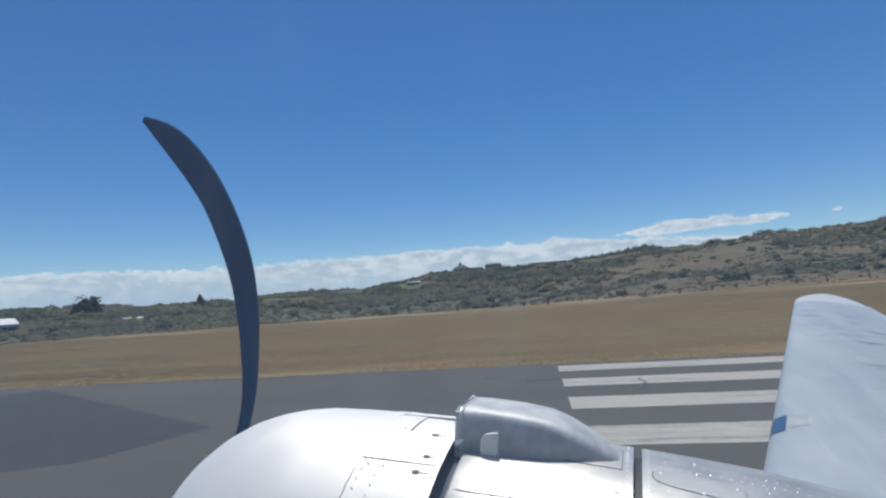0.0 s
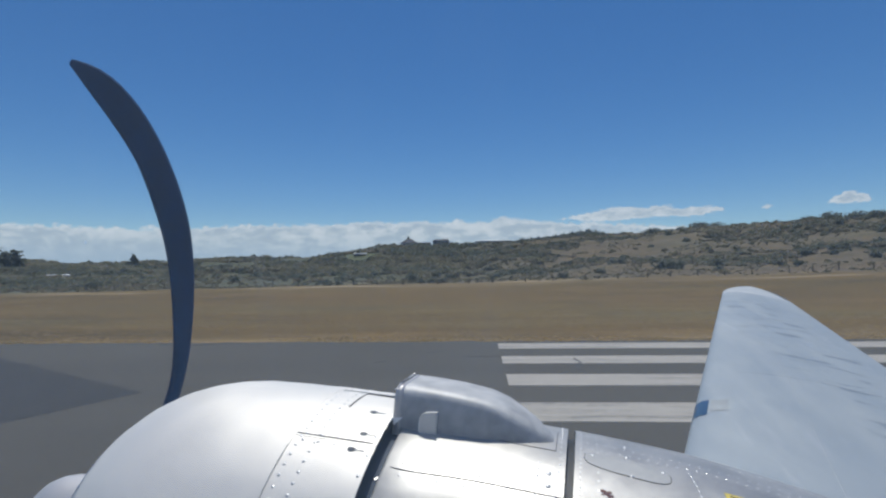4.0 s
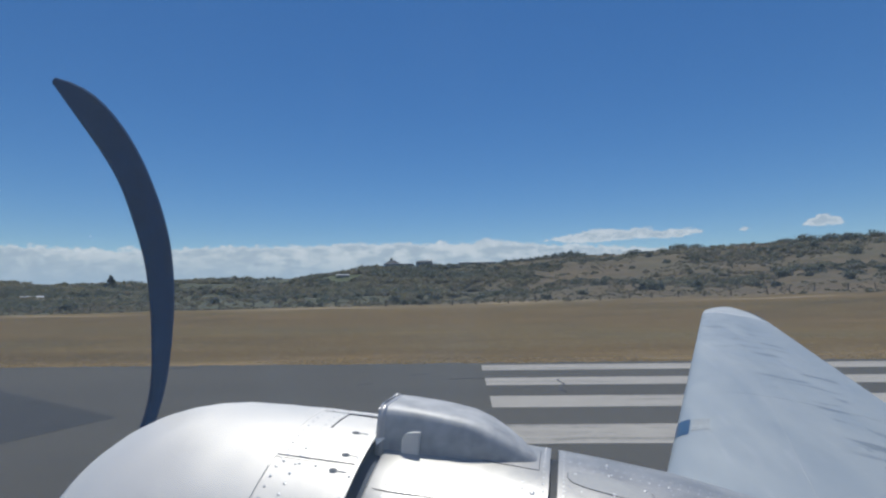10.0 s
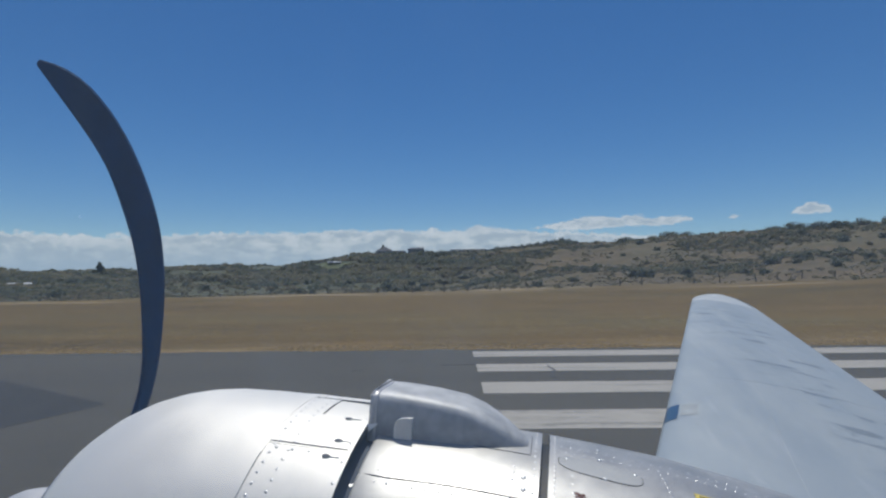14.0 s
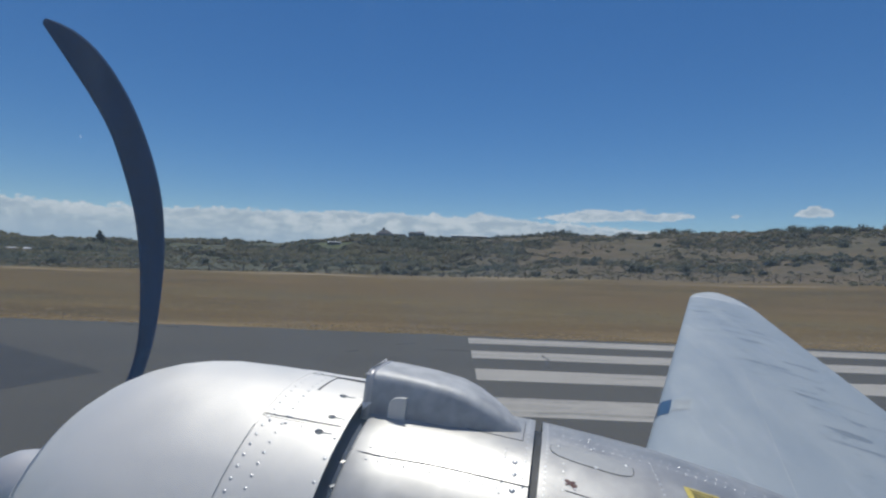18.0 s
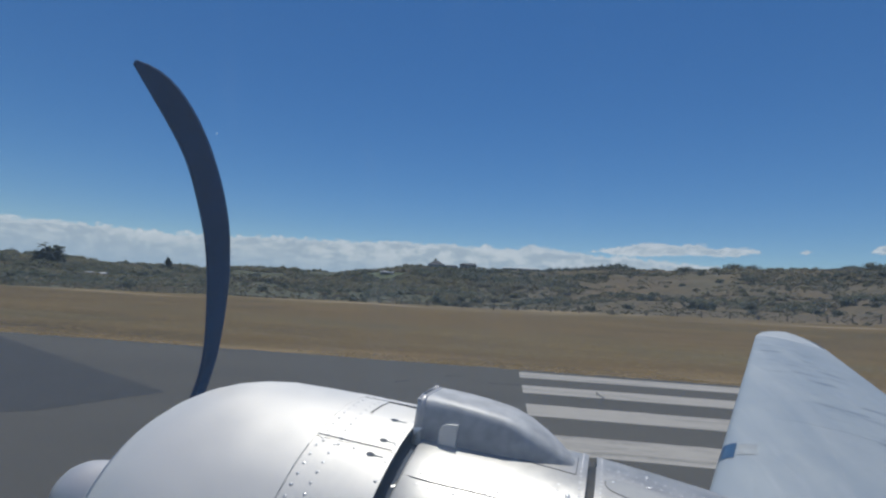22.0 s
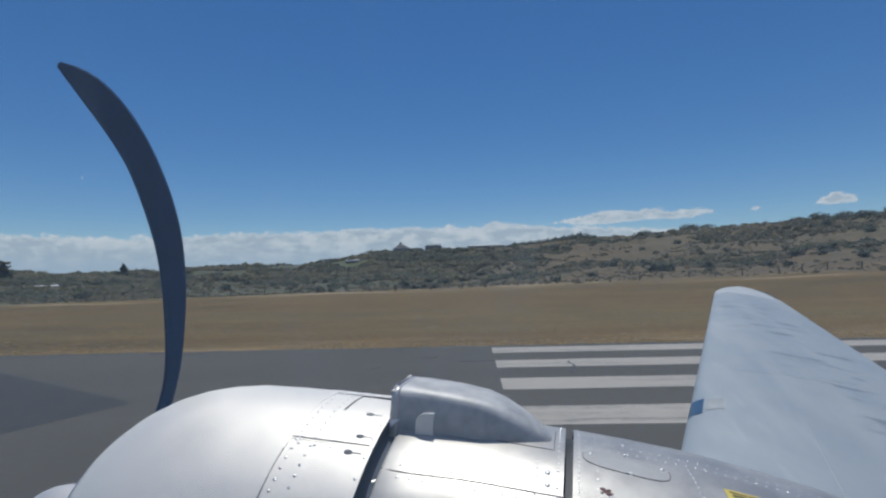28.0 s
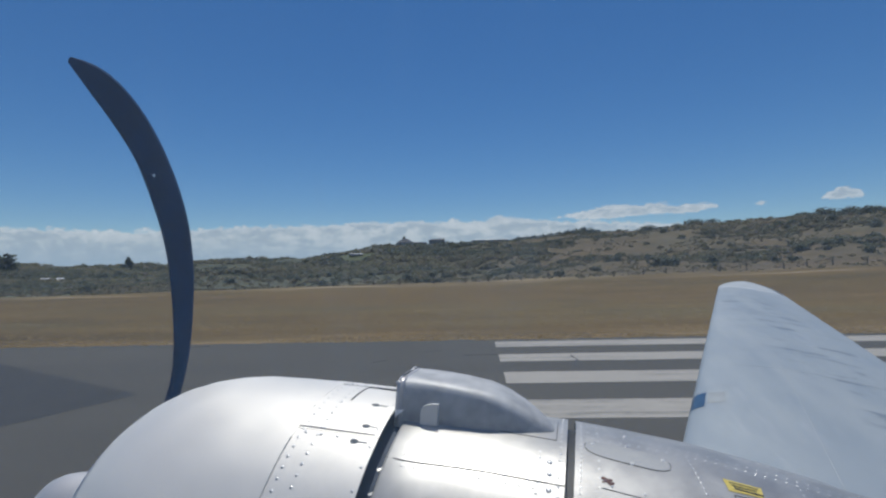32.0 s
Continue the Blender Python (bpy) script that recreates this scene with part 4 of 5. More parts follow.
lathe("cowling", COWL[2:], M_COWL, plane, n=128, label="smooth round silver engine cowling", thick=0.004)
# inner skin coloured navy to stand for the shade inside the flap gap
lathe("firewall_skin", [(0.40, 0.56), (0.47, 0.568), (0.54, 0.570)], M_GAP_SHADE, plane, n=96)
lathe("engine_interior", [(0.30, 0.50), (0.54, 0.545), (0.9, 0.55), (1.40, 0.40), (1.40, 0.02)], M_DARK, plane, n=64)
for k in range(12):
    a0, a1 = -33.5 + 30 * k - 0.25, -33.5 + 30 * (k + 1) + 0.25 - 0.5
    off = -1.2 if k == 0 else 0.0
    lathe("cowl_flap", [(0.523, 0.6235), (0.6, 0.6215), (0.7, 0.6195), (0.7785, 0.6186)], M_COWL, plane, a0 + 0.32, a1 + 0.12 + off, 10, thick=0.004)
# joint strap under the flaps' front edge
ribbon("joint_strap", [(0.7795, 30.0 + 2 * i, 0.6205) for i in range(58)], 0.0018, 0.0006, M_SCUFF, plane)
lathe("lap_strip", [(0.777, 0.6200), (0.83, 0.6186)], M_COWL, plane, n=96, thick=0.0009)

rivet_places = []
for k in range(115):
    d = -180 + 3.13 * k
    rivet_places += [(0.757, d, 0.6190), (0.706, d + 1.5, 0.6196)]
    if k % 2:
        rivet_places.append((0.536, d, 0.6233))
for d0 in range(-6, 6):
    for j in range(5):
        rivet_places += [(0.545 + 0.05 * j, -33.5 + 30 * d0 + 1.2, 0.6205), (0.545 + 0.05 * j, -33.5 + 30 * d0 - 1.2, 0.6205)]
studs("rivets", rivet_places, 0.0053, 0.002, M_RIVET, plane)


def teardrop(s, deg, rb, streak):
    """A dark disc for the shade in a sunk fastener hole, with a dark streak behind it."""
    c = part("fastener", box_bm(0, 0, 0, 0.001, 0.001, 0.001), M_DARK, plane)
    vs, fs = [], []
    m = 14
    for k in range(m):
        a = 2 * math.pi * k / m
        vs.append(on(s + 0.013 * math.cos(a), deg + math.degrees(0.0085 * math.sin(a) / rb), rb + 0.0015))
    fs.append(tuple(range(m)))
    c.data.clear_geometry()
    c.data.from_pydata([tuple(v) for v in vs], [], fs)
    tail = [(s - 0.008 - streak * k / 5, deg, rb) for k in range(6)]
    ribbon("dark_streak", tail, 0.004, 0.0016, M_SCUFF, c)


for s, d in ((0.590, 12.2), (0.577, 22.7), (0.588, 28.6), (0.585, 52.0), (0.582, 58.5), (0.59, -18.0)):
    teardrop(s, d, 0.6218, 0.032)

ribbon("flap_seam", [(0.775 - 0.04 * i, 25.6, 0.6185 + 0.0008 * i) for i in range(7)], 0.0032, 0.0012, M_SEAL_GAP, plane)
# open wedge between the two upper flaps, its shade drawn as dark strips
ribbon("flap_gap_shade", [(0.680, 11.0, 0.6200), (0.678, 4.0, 0.620), (0.676, -2.9, 0.6203)], 0.006, 0.0016, M_INK_GAP, plane)
ribbon("flap_gap_shade", [(0.676, -2.8, 0.6203), (0.60, -2.4, 0.622), (0.525, -1.9, 0.6237)], 0.013, 0.0016, M_INK_GAP, plane)

# dark sheet laid on the flaps for the shade in the wedge
wedge = [(0.65, -2.6), (0.61, -3.1), (0.57, -3.5), (0.525, -3.8), (0.525, 0.8), (0.57, -0.6), (0.61, -1.8)]
ob_from("flap_gap_shade", [on(ws, wd, 0.6246) for ws, wd in wedge], [tuple(range(7))], M_SEAL_GAP, plane)

# nacelle behind the cowling
FWD = [(0.0, 0.583), (0.1, 0.586), (0.2, 0.589), (0.3, 0.591), (0.4, 0.591), (0.484, 0.5905), (0.492, 0.588), (0.496, 0.581)]
AFT = [(-3.2, 0.04), (-2.8, 0.15), (-2.3, 0.26), (-1.8, 0.345), (-1.3, 0.415), (-0.82, 0.480), (-0.74, 0.500), (-0.57, 0.530), (-0.37, 0.559), (-0.27, 0.567), (-0.18, 0.574), (-0.09, 0.579), (-0.024, 0.582)]
lathe("nacelle_front", FWD, M_PANEL, plane, n=112, label="riveted bare aluminium nacelle panel", thick=0.004)
lathe("joint_band", [(-0.034, 0.55), (0.008, 0.55)], M_TAR, plane, n=96)
lathe("nacelle_rear", AFT, M_NACELLE, plane, n=112, label="riveted bare aluminium rear nacelle")
for deg in (29.4, -31.0, 62.0):
    ribbon("panel_joint", [(0.492 - 0.492 * i / 12, deg + 0.9 * math.sin(i * 0.6) * math.exp(-i * 0.28), body_r(0.492 - 0.492 * i / 12, FWD)) for i in range(13)], 0.003, 0.0012, M_SEAL_GAP, plane)
ribbon("panel_joint", [(0.36 - 0.33 * i / 8, 11.5 + 0.4 * i / 8, body_r(0.36 - 0.33 * i / 8, FWD)) for i in range(9)], 0.0022, 0.0012, M_SEAL_GAP, plane)
ribbon("panel_joint", [(0.03, 11.9 - 14 * i / 8, body_r(0.03, FWD)) for i in range(9)], 0.0022, 0.0012, M_SEAL_GAP, plane)

screws = []
for i in range(12):
    s = 0.44 - 0.036 * i
    screws += [(s, 31.6, body_r(s, FWD)), (s, 27.6, body_r(s, FWD))] if i % 2 == 0 else [(s, 31.6, body_r(s, FWD))]
    screws.append((s, 60.0, body_r(s, FWD)))
for d in range(-90, 91, 3):
    screws.append((0.016, d, body_r(0.016, FWD)))
for d in (18.5, 21.0, 23.6, 25.2, 30.0, 33.0, 36.0):
    screws.append((0.072, d, body_r(0.072, FWD)))
studs("screws", screws, 0.0042, 0.0016, M_RIVET, plane)
big = [(0.043, 22.2, 0.5842), (0.041, 26.4, 0.5842), (0.040, 31.5, 0.5842), (0.040, 37.5, 0.5842)]
studs("cowl_studs", big, 0.0085, 0.0036, M_RIVET, plane)

rear = []
for k in range(105):
    rear.append((-0.040, -100 + 200 * k / 104, 0.5812))
for k in range(62):
    rear.append((-0.088, -100 + 200 * k / 61, 0.5788))
for j in range(62):
    s = -0.06 - 0.026 * j
    r = float(np.interp(s, [p[0] for p in AFT], [p[1] for p in AFT]))
    rear += [(s, 2.4, r), (s - 0.013, 6.4, r - 0.0006), (s, -6.0, r)]
    if j > 16 and j % 2:
        rear += [(s, 24.0, r), (s, 44.0, r)]
for j in range(9):
    rear += [(-0.335 - 0.003 * j, 8.6 + 2.0 * j, 0.5615), (-0.62, 8.6 + 2.6 * j, 0.521)]
studs("rivets", rear, 0.0036, 0.001, M_RIVET, plane)


def aft_r(s):
    return float(np.interp(s, [p[0] for p in AFT], [p[1] for p in AFT]))


# access hatch with round ends, a thin plate on the skin
hv = []
for k in range(40):
    a = 2 * math.pi * k / 40
    ls, la = 0.115 * math.copysign(abs(math.cos(a)) ** 0.6, math.cos(a)), 4.0 * math.copysign(abs(math.sin(a)) ** 0.75, math.sin(a))
    hv.append((-0.165 + ls, 13.0 + la - 10.0 * ls))
hatch_v = [on(s, d, aft_r(s) + 0.0010) for s, d in hv] + [on(s, d, aft_r(s) - 0.001) for s, d in hv] + [on(-0.165 + (s + 0.165) * 0.5, 13.0 + (d - 13.0) * 0.5, aft_r(-0.165 + (s + 0.165) * 0.5) + 0.0012) for s, d in hv]
hf = [(i, (i + 1) % 40, (i + 1) % 40 + 40, i + 40) for i in range(40)] + [(i, (i + 1) % 40, (i + 1) % 40 + 80, i + 80) for i in range(40)] + [tuple(range(80, 120))]
ob_from("access_hatch", hatch_v, hf, M_HATCH, plane, False, "oval grey access hatch plate")
ribbon("hatch_joint", [(s, d, aft_r(s)) for s, d in hv[-2:] + hv[:23]], 0.0022, 0.0013, M_SEAL_GAP, plane)
studs("hatch_screws", [(-0.262, 12.0, 0.5682), (-0.072, 10.4, 0.5798), (-0.168, 7.7, 0.5748), (-0.176, 16.8, 0.5742), (-0.168, 0.0, 0.5748)], 0.0062, 0.0034, M_RIVET, plane)
# red stain
for k, (s0, d0, w0) in enumerate(((-0.100, 24.6, 0.009), (-0.108, 25.2, 0.012), (-0.115, 24.7, 0.008), (-0.116, 25.9, 0.010), (-0.098, 25.8, 0.006), (-0.123, 25.6, 0.005))):
    blot = [(s0 + w0 * (0.8 + 0.5 * noise.noise((k, j * 1.7, 0.5))) * math.cos(j * 0.698), d0 + 70 * w0 * (0.8 + 0.6 * noise.noise((k, j * 2.1, 3.5))) * math.sin(j * 0.698)) for j in range(9)]
    ob_from("stain", [on(bs, bd, aft_r(bs) + 0.0008 + 0.0001 * k) for bs, bd in blot], [tuple(range(9))], M_RED, plane)
# small riveted panel below the decal, and the lap of the lower skin
ribbon("panel_joint", [(-0.428, 20.4 + 1.2 * i, aft_r(-0.428)) for i in range(9)], 0.0024, 0.0011, M_SEAL_GAP, plane)
ribbon("panel_joint", [(-0.428 - 0.02 * i, 20.4 - 0.15 * i, aft_r(-0.428 - 0.02 * i)) for i in range(6)], 0.0024, 0.0011, M_SEAL_GAP, plane)
ribbon("panel_joint", [(-0.095 - 0.03 * i, 27.8 + 0.25 * i, aft_r(-0.095 - 0.03 * i)) for i in range(9)], 0.002, 0.0011, M_SEAL_GAP, plane)
studs("panel_screws", [(-0.445 - 0.026 * i, 21.6, aft_r(-0.445 - 0.026 * i)) for i in range(4)] + [(-0.12, 26.6, aft_r(-0.12)), (-0.2, 27.2, aft_r(-0.2))], 0.0045, 0.002, M_RIVET, plane)
# warning decal with bars of writing
for i in range(1):
    sq = [(-0.411, 14.5), (-0.417, 19.2), (-0.503, 18.8), (-0.506, 14.4)]
    dv = [on(s, d, aft_r(s) + 0.002) for s, d in sq]
    decal = ob_from("decal", dv, [(0, 1, 2, 3)], M_YELLOW, plane, False, "yellow warning decal with black writing")
    for row in range(3):
        ribbon("writing", [(-0.424 - 0.012 * j - 0.004 * row, 15.5 + 1.2 * row, aft_r(-0.424 - 0.012 * j)) for j in range(7 - row % 2)], 0.0026, 0.0032, M_INK_GAP, decal)

# scoop on top
SC = [(0.520, 0.700, -0.120, 0.085), (0.47, 0.702, -0.121, 0.09), (0.41, 0.700, -0.121, 0.092), (0.34, 0.696, -0.119, 0.092), (0.25, 0.686, -0.113, 0.09), (0.19, 0.669, -0.103, 0.084), (0.14, 0.647, -0.092, 0.07), (0.09, 0.622, -0.078, 0.04), (0.055, 0.600, -0.066, 0.0), (0.04, 0.586, -0.06, -0.03)]
sec_n = 41
sv = []
for s, top_u, ln, lf in SC:
    low = 0.545
    hgt, half = top_u - low, 0.5 * (lf - ln) + 0.012
    mid = 0.5 * (lf + ln) - 0.004
    e = 2 / (2.8 + 4.2 * ease(s, 0.05, 0.3))
    for k in range(sec_n):
        a = math.pi * (1 - k / (sec_n - 1))
        ca = math.copysign(abs(math.cos(a)) ** e, math.cos(a))
        sv.append(at(s, mid + half * ca, low + hgt * abs(math.sin(a)) ** e))
sf = grid_faces(len(SC), sec_n)
scoop = ob_from("air_scoop", sv, sf, M_SCOOP, plane, True, "tapered aluminium air scoop")
sub = bmesh.new()
sub.from_mesh(scoop.data)
bmesh.ops.recalc_face_normals(sub, faces=sub.faces[:])
sub.to_mesh(scoop.data)
sub.free()
lip = []
for i in range(sec_n):
    p, q = sv[i], at(0.520, -0.018, 0.63)
    inward = (q - p).normalized()
    lip += [p + AX_F * 0.004 - inward * 0.002, p + AX_F * 0.004 + inward * 0.009, p - AX_F * 0.02 + inward * 0.009, p - AX_F * 0.02 - inward * 0.002]
ob_from("scoop_lip", lip, grid_faces(sec_n, 4, True), M_DOME, scoop, True, "worn bright rim")
# dark sheets stand for the shade in the throat and its slit
ob_from("scoop_throat_shade", [v + (at(0.5, -0.018, 0.63) - v) * 0.04 - AX_F * 0.03 for v in sv[:sec_n]], [tuple(range(sec_n))], M_DARK, scoop)
ob_from("scoop_slot_shade", [at(0.521, -0.1, 0.7035), at(0.521, 0.065, 0.7005), at(0.512, 0.065, 0.7015), at(0.512, -0.1, 0.7045)], [(0, 1, 2, 3)], M_INK_GAP, scoop)
beads = []
for i in range(9):
    c0 = sv[10].lerp(sv[23], i / 8) + AX_F * 0.002 + AX_U * 0.001
    beads += [c0 + AX_F * x + AX_L * y + AX_U * z for x, y, z in dome_mesh(0.0075, 0.006)[0]]
ob_from("lip_rivets", beads, [tuple(k + 17 * i for k in f) for i in range(9) for f in dome_mesh(1, 1)[1]], M_DOME, scoop, True)
# the hood's pale base colour stands in for direct sun on it
# small bright hood beside the scoop: rounded to the front, cut off square to the rear
HOOD = [(0.384, 0.569), (0.438, 0.568), (0.4385, 0.605), (0.437, 0.618), (0.431, 0.628), (0.420, 0.635), (0.402, 0.639), (0.384, 0.640)]
pv = []
for lean, base, inset in ((0.10, -0.146, 0.003), (0.08, -0.149, 0.0), (0.0, -0.118, 0.0)):
    pv += [at(hs - inset * (0 if i in (0, 7) else 1), base - lean * (hu - 0.578), hu - inset * (i > 1)) for i, (hs, hu) in enumerate(HOOD)]
n_h = len(HOOD)
hood_f = [tuple(range(n_h))] + [(r * n_h + i, r * n_h + (i + 1) % n_h, (r + 1) * n_h + (i + 1) % n_h, (r + 1) * n_h + i) for r in (0, 1) for i in range(n_h)]
ob_from("vent_hood", pv, hood_f, M_BRIGHT, plane, False, "short bright bent vent hood")
ob_from("bracket", [at(0.522, -0.150, 0.606), at(0.490, -0.152, 0.612), at(0.516, -0.156, 0.586), at(0.522, -0.146, 0.604), at(0.490, -0.148, 0.610), at(0.516, -0.152, 0.584)], [(0, 1, 2), (5, 4, 3), (0, 3, 4, 1), (1, 4, 5, 2), (2, 5, 3, 0)], M_BRIGHT, plane, False, "small bright sheet metal tab")

# bright strips in the flap gap stand for glints off its floor
for deg in (31.5, 39.0, 47.0):
    ribbon("gap_glint", [(0.490 + 0.004 * i, deg + 0.25 * i, 0.5695) for i in range(6)], 0.007, 0.0012, M_BRIGHT, plane)

# propeller: three dark swept blades and a polished hub dome
DISC = 1.62
propeller = thing("propeller", "dark propeller", "propeller")
propeller.parent = plane
del propeller["category"]
MID = [(0.0, 0.0, 0.05), (0.13, 0.22, 0.04), (0.238, 0.468, 0.042), (0.258, 0.60, 0.058), (0.250, 0.745, 0.076), (0.224, 0.935, 0.09), (0.17, 1.125, 0.094), (0.095, 1.27, 0.092), (-0.015, 1.43, 0.08), (-0.13, 1.535, 0.076), (-0.23, 1.60, 0.064), (-0.31, 1.632, 0.044), (-0.37, 1.645, 0.012)]


def spline(rows, n):
    a = np.array(rows)
    t = np.r_[0, np.cumsum(np.linalg.norm(np.diff(a[:, :2], axis=0), axis=1))]
    tt = np.linspace(0, t[-1], n)
    out = np.column_stack([np.interp(tt, t, a[:, k]) for k in range(3)])
    for _ in range(3):
        out[1:-1] = 0.25 * out[:-2] + 0.5 * out[1:-1] + 0.25 * out[2:]
    return out


def blade(turn):
    rows = spline(MID, 44)
    ca, sa_ = math.cos(radians(turn)), math.sin(radians(turn))
    vs = []
    for i, (l, u, w) in enumerate(rows):
        a, b = rows[max(0, i - 1)], rows[min(len(rows) - 1, i + 1)]
        d = b[:2] - a[:2]
        d = d / np.linalg.norm(d)
        side = np.array([d[1], -d[0]])
        f = i / (len(rows) - 1)
        thick = 0.035 * (1 - f) + 0.006
        for k in range(10):
            ang = 2 * math.pi * k / 10
            q = np.array([l, u]) + side * w * math.cos(ang)
            tw = 0.35 * (1 - f) * w * math.cos(ang)
            vs.append(at(DISC + thick * math.sin(ang) * (1.0 if math.sin(ang) > 0 else 0.5) + tw, q[0] * ca + q[1] * sa_, -q[0] * sa_ + q[1] * ca))
    n = len(rows)
    return ob_from("blade", vs, grid_faces(n, 10, True) + [tuple(range(10))[::-1], tuple(range((n - 1) * 10, n * 10))], M_BLADE, propeller, True, "curved blue-black blade")


for k in range(3):
    blade(120 * k)
DOME = [(1.50, 0.15), (1.60, 0.165), (1.68, 0.165), (1.71, 0.158), (1.73, 0.152), (1.82, 0.152), (1.87, 0.148), (1.915, 0.136), (1.95, 0.118), (1.978, 0.092), (1.997, 0.06), (2.005, 0.03), (2.008, 0.0)]
lathe("hub_dome", DOME, M_DOME, propeller, n=40, label="polished metal propeller hub")

# wing: spans to the right from under the nacelle
WF = Vector((AX_F.x, AX_F.y, 0)).normalized()
WL = Vector((AX_L.x, AX_L.y, 0))


def wing_plan(l):
    le, te = 0.315 - 0.267 * l, -2.58 - 0.115 * (l - 5.68)
    if l > 8.9:
        u = min(1.0, (l - 8.9) / 0.87)
        k = math.sqrt(max(0.0, 1 - u ** 2.6))
        mid = le - (le - te) * 0.52
        le, te = mid + (le - mid) * k, mid + (te - mid) * k
    return le, te


def wing_point(l, f, side=1, lift=0.0):
    """On the wing's skin: l metres out, f the share of the chord from the nose."""
    le, te = wing_plan(l)
    c = le - te
    th = (0.125 if l < 5 else 0.125 - 0.035 * (l - 5) / 5.4) * c
    yt = 5 * th * (0.2969 * math.sqrt(f) - 0.126 * f - 0.3516 * f * f + 0.2843 * f ** 3 - 0.1036 * f ** 4)
    camber = 0.02 * c * (1 - (2 * f - 0.8) ** 2) if f < 0.9 else 0.0
    z = 1.95 + 0.1 * (l - 2) - 0.12 * f * c + camber * 0.6 + side * yt * (1.0 if side > 0 else 0.7)
    return WL * l + WF * (le - f * c) + Vector((0, 0, z + lift))


FR = [1.0, 0.92, 0.84, 0.75, 0.66, 0.57, 0.48, 0.4, 0.32, 0.25, 0.19, 0.14, 0.1, 0.07, 0.045, 0.025, 0.012, 0.004, 0.0]
LS = [-0.6 + 0.25 * i for i in range(38)] + [8.9] + [8.9 + 0.87 * math.sin(0.5 * math.pi * i / 14) for i in range(1, 15)]
TIP_L = 8.9


def wing_shell(name, stations, mat, parent, label):
    vs = []
    for l in stations:
        vs += [wing_point(l, f, 1) for f in FR] + [wing_point(l, f, -1) for f in FR[-2::-1]]
    ring = 2 * len(FR) - 1
    return ob_from(name, vs, grid_faces(len(stations), ring, True) + [tuple(range(ring))], mat, parent, True, label)


wing = wing_shell("wing", [l for l in LS if l <= TIP_L + 0.001], M_WING, plane, "silver painted wing with scuffed skin")
wing_shell("wing_tip", [l for l in LS if l >= TIP_L - 0.001], M_TIP, wing, "rounded whitish wing tip")
sharp = bmesh.new()
sharp.from_mesh(wing.data)
for e in sharp.edges:
    if len(e.link_faces) == 2 and e.calc_face_angle(0) > 0.7:
        e.smooth = False
sharp.to_mesh(wing.data)
sharp.free()


def wing_strip(name, rows, w, lift, mat, label=""):
    """A thin strip on the wing's upper skin along (l, f) rows."""
    pts = [wing_point(l, f, 1, lift) for l, f in rows]
    vs, fs = [], []
    for i, p in enumerate(pts):
        t = (pts[min(i + 1, len(pts) - 1)] - pts[max(i - 1, 0)]).normalized()
        side = t.cross(Vector((0, 0, 1))).normalized() * (w / 2)
        vs += [p - side - Vector((0, 0, lift + 0.002)), p - side, p + side, p + side - Vector((0, 0, lift + 0.002))]
        if i:
            k = 4 * i
            fs += [(k - 4 + j, k + j, k + j + 1, k - 3 + j) for j in range(3)]
    return ob_from(name, vs, fs, mat, wing, False, label)


for f in (0.12, 0.36):
    wing_strip("skin_lap", [(2.2 + 0.35 * i, f) for i in range(19)], 0.0025, 0.0003, M_LAP)
for l in (4.4, 6.9):
    wing_strip("skin_lap", [(l, 0.02 + 0.94 * i / 16) for i in range(17)], 0.006, 0.0003, M_LAP)


# landing light: a dark lens let into the nose of the wing, with a taped patch behind it
lv = [wing_point(3.50 + 0.27 * i / 6, f, 1, 0.003) for i in range(7) for f in (0.0, 0.006, 0.015, 0.03, 0.05)]
light = ob_from("landing_light", lv, grid_faces(7, 5), M_LENS, wing, True, "dark blue landing light lens")
pv2 = [wing_point(3.55 + 0.2 * i / 4, f, 1, 0.002) for i in range(5) for f in (0.058, 0.08, 0.10, 0.118)]
ob_from("patch_plate", pv2, grid_faces(5, 4), M_TAPE, wing, True)

# wheel and leg that carry the nacelle
hubp = at(-0.35, 0, 0)
part("gear_leg", box_bm(hubp.x, hubp.y, 1.0, 0.12, 0.12, 1.2, 0.02), M_NACELLE, plane)
bm = bmesh.new()
bmesh.ops.create_cone(bm, cap_ends=True, segments=32, radius1=0.5, radius2=0.5, depth=0.26, matrix=Matrix.Translation((hubp.x, hubp.y, 0.535)) @ Vector((0, 0, 1)).rotation_difference(WL).to_matrix().to_4x4())
bmesh.ops.bevel(bm, geom=[e for e in bm.edges if e.calc_face_angle(0) > 1.0], offset=0.08, segments=3, affect="EDGES")
part("wheel", bm, M_RUBBER, plane, "black rubber main wheel", True)

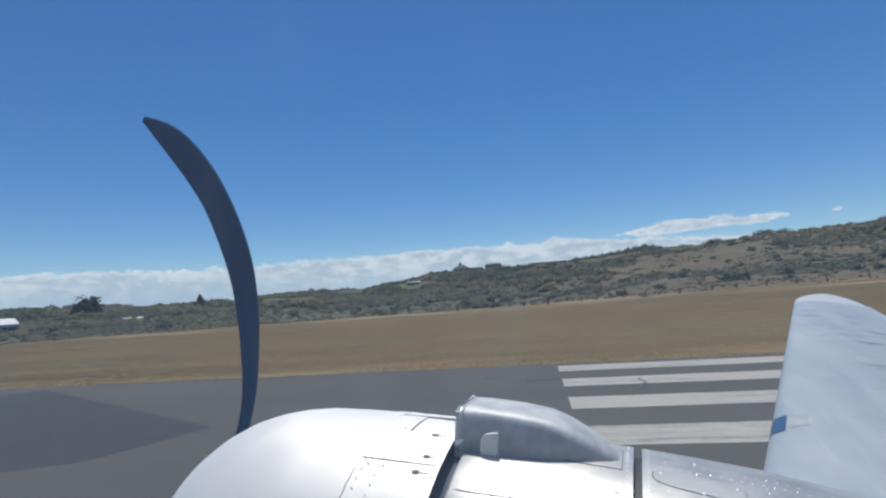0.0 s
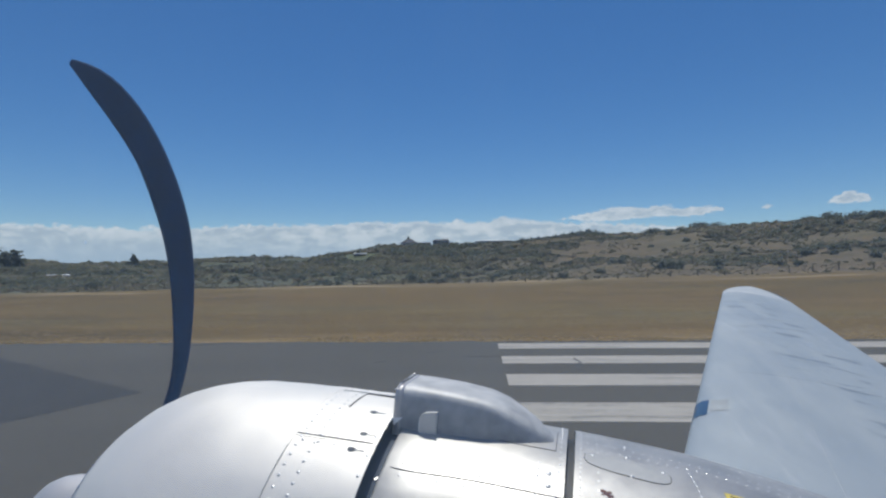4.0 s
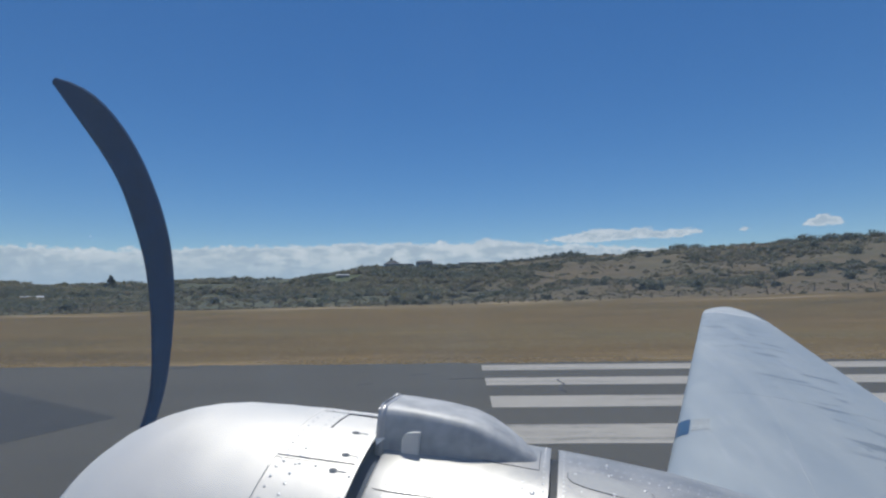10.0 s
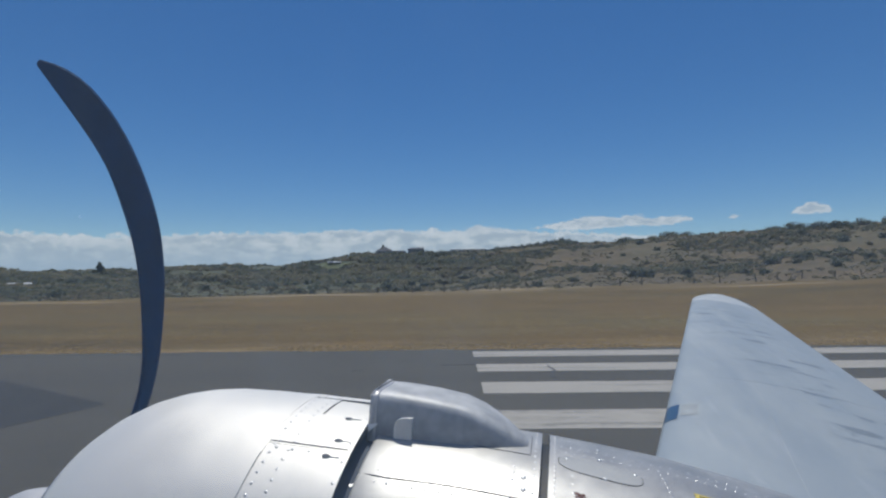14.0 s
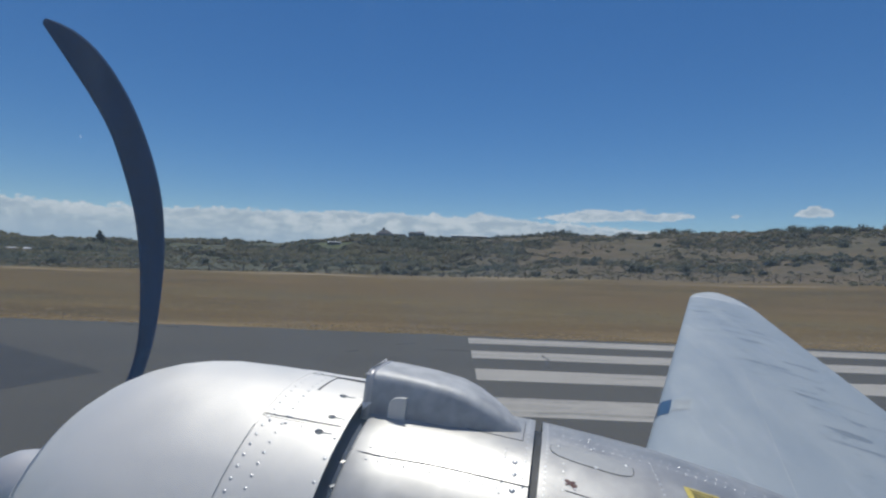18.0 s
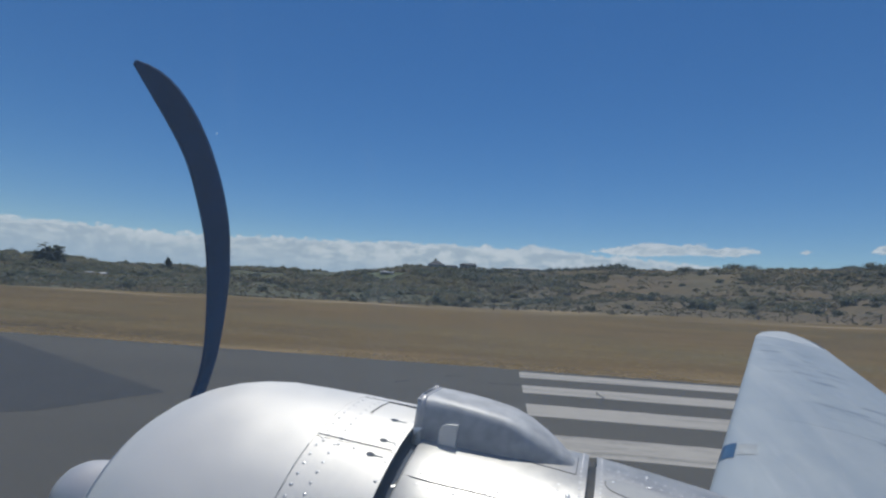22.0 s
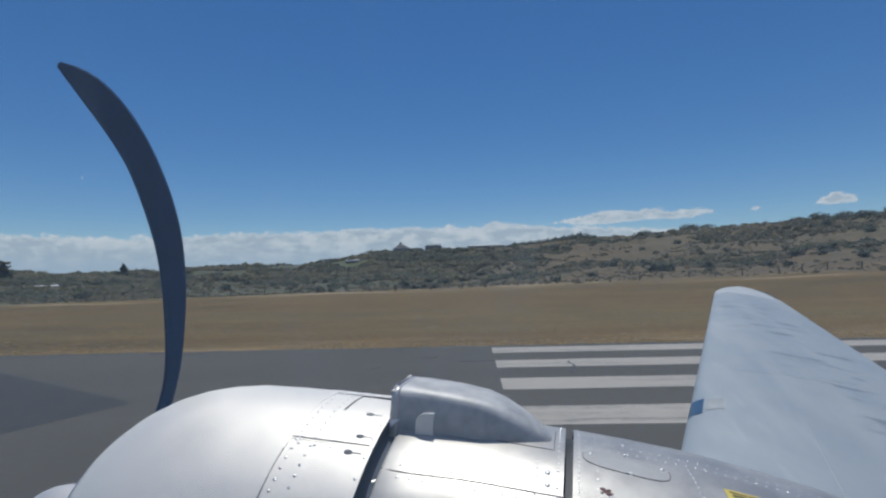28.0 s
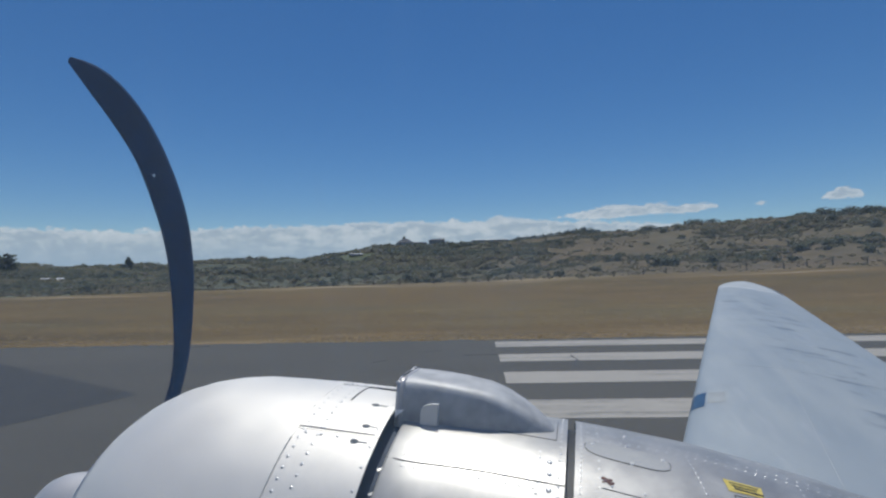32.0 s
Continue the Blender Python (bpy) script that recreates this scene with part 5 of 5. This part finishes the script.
# cabin that closes the view behind the eye, with the window that the eye looks through
FUS = [(3.5, 0.12), (3.35, 0.3), (3.0, 0.58), (2.4, 0.88), (1.6, 1.1), (0.9, 1.19), (0.5, 1.2), (0.2, 1.2), (-0.1, 1.2), (-0.35, 1.2), (-1.4, 1.2), (-2.6, 1.2), (-4.0, 1.18), (-5.5, 1.0), (-7.2, 0.7), (-9.0, 0.36), (-10.2, 0.08)]
NF = 72
fv = []
for s, r in FUS:
    for j in range(NF):
        a = radians(5 * j + 1)
        fv.append(at(s, -2.8 + r * math.cos(a), 0.85 + r * math.sin(a)))
keep = []
for i in range(len(FUS) - 1):
    for j in range(NF):
        if 6 <= i <= 8 and j < 4:
            continue
        k = (j + 1) % NF
        keep.append((i * NF + j, i * NF + k, (i + 1) * NF + k, (i + 1) * NF + j))
# unseen hull, kept pale so that it bounces sunlight onto the engine's near side
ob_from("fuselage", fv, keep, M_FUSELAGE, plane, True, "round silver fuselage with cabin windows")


def skin(s, deg, lift):
    a = radians(deg)
    return at(s, -2.8 + (1.2 + lift) * math.cos(a), 0.85 + (1.2 + lift) * math.sin(a))


frame_v = []
corner = [(0.5, 1), (0.5, 6), (0.5, 11), (0.5, 16), (0.5, 21), (0.2, 21), (-0.1, 21), (-0.35, 21), (-0.35, 16), (-0.35, 11), (-0.35, 6), (-0.35, 1), (-0.1, 1), (0.2, 1)]
for s, d in corner:
    cs, cd = s + (0.04 if s > 0.4 else -0.04 if s < -0.3 else 0), d + (2 if d > 20 else -2 if d < 2 else 0)
    frame_v += [skin(s, d, -0.01), skin(s, d, 0.008), skin(cs, cd, 0.008), skin(cs, cd, -0.005)]
ob_from("window_frame", frame_v, [tuple((4 * i + p, 4 * ((i + 1) % 14) + p, 4 * ((i + 1) % 14) + (p + 1) % 4, 4 * i + (p + 1) % 4)) for i in range(14) for p in range(4)], M_NACELLE, plane)
for s0 in (-1.3, -2.2, -3.1):
    ob_from("window", [skin(s0 + 0.5 * u, 2 + 4.5 * v, 0.004) for u in (0, 0.5, 1) for v in range(5)], grid_faces(3, 5), M_DARK_GLASS, plane, True)
pane = ob_from("window_pane", [skin(0.5 - 0.85 * i / 8, 1 + 20 * j / 8, -0.004) for i in range(9) for j in range(9)], grid_faces(9, 9), M_WINDOW, plane, True, "clear acrylic cabin window pane, slightly dusty and scratched, with a blue haze tint")
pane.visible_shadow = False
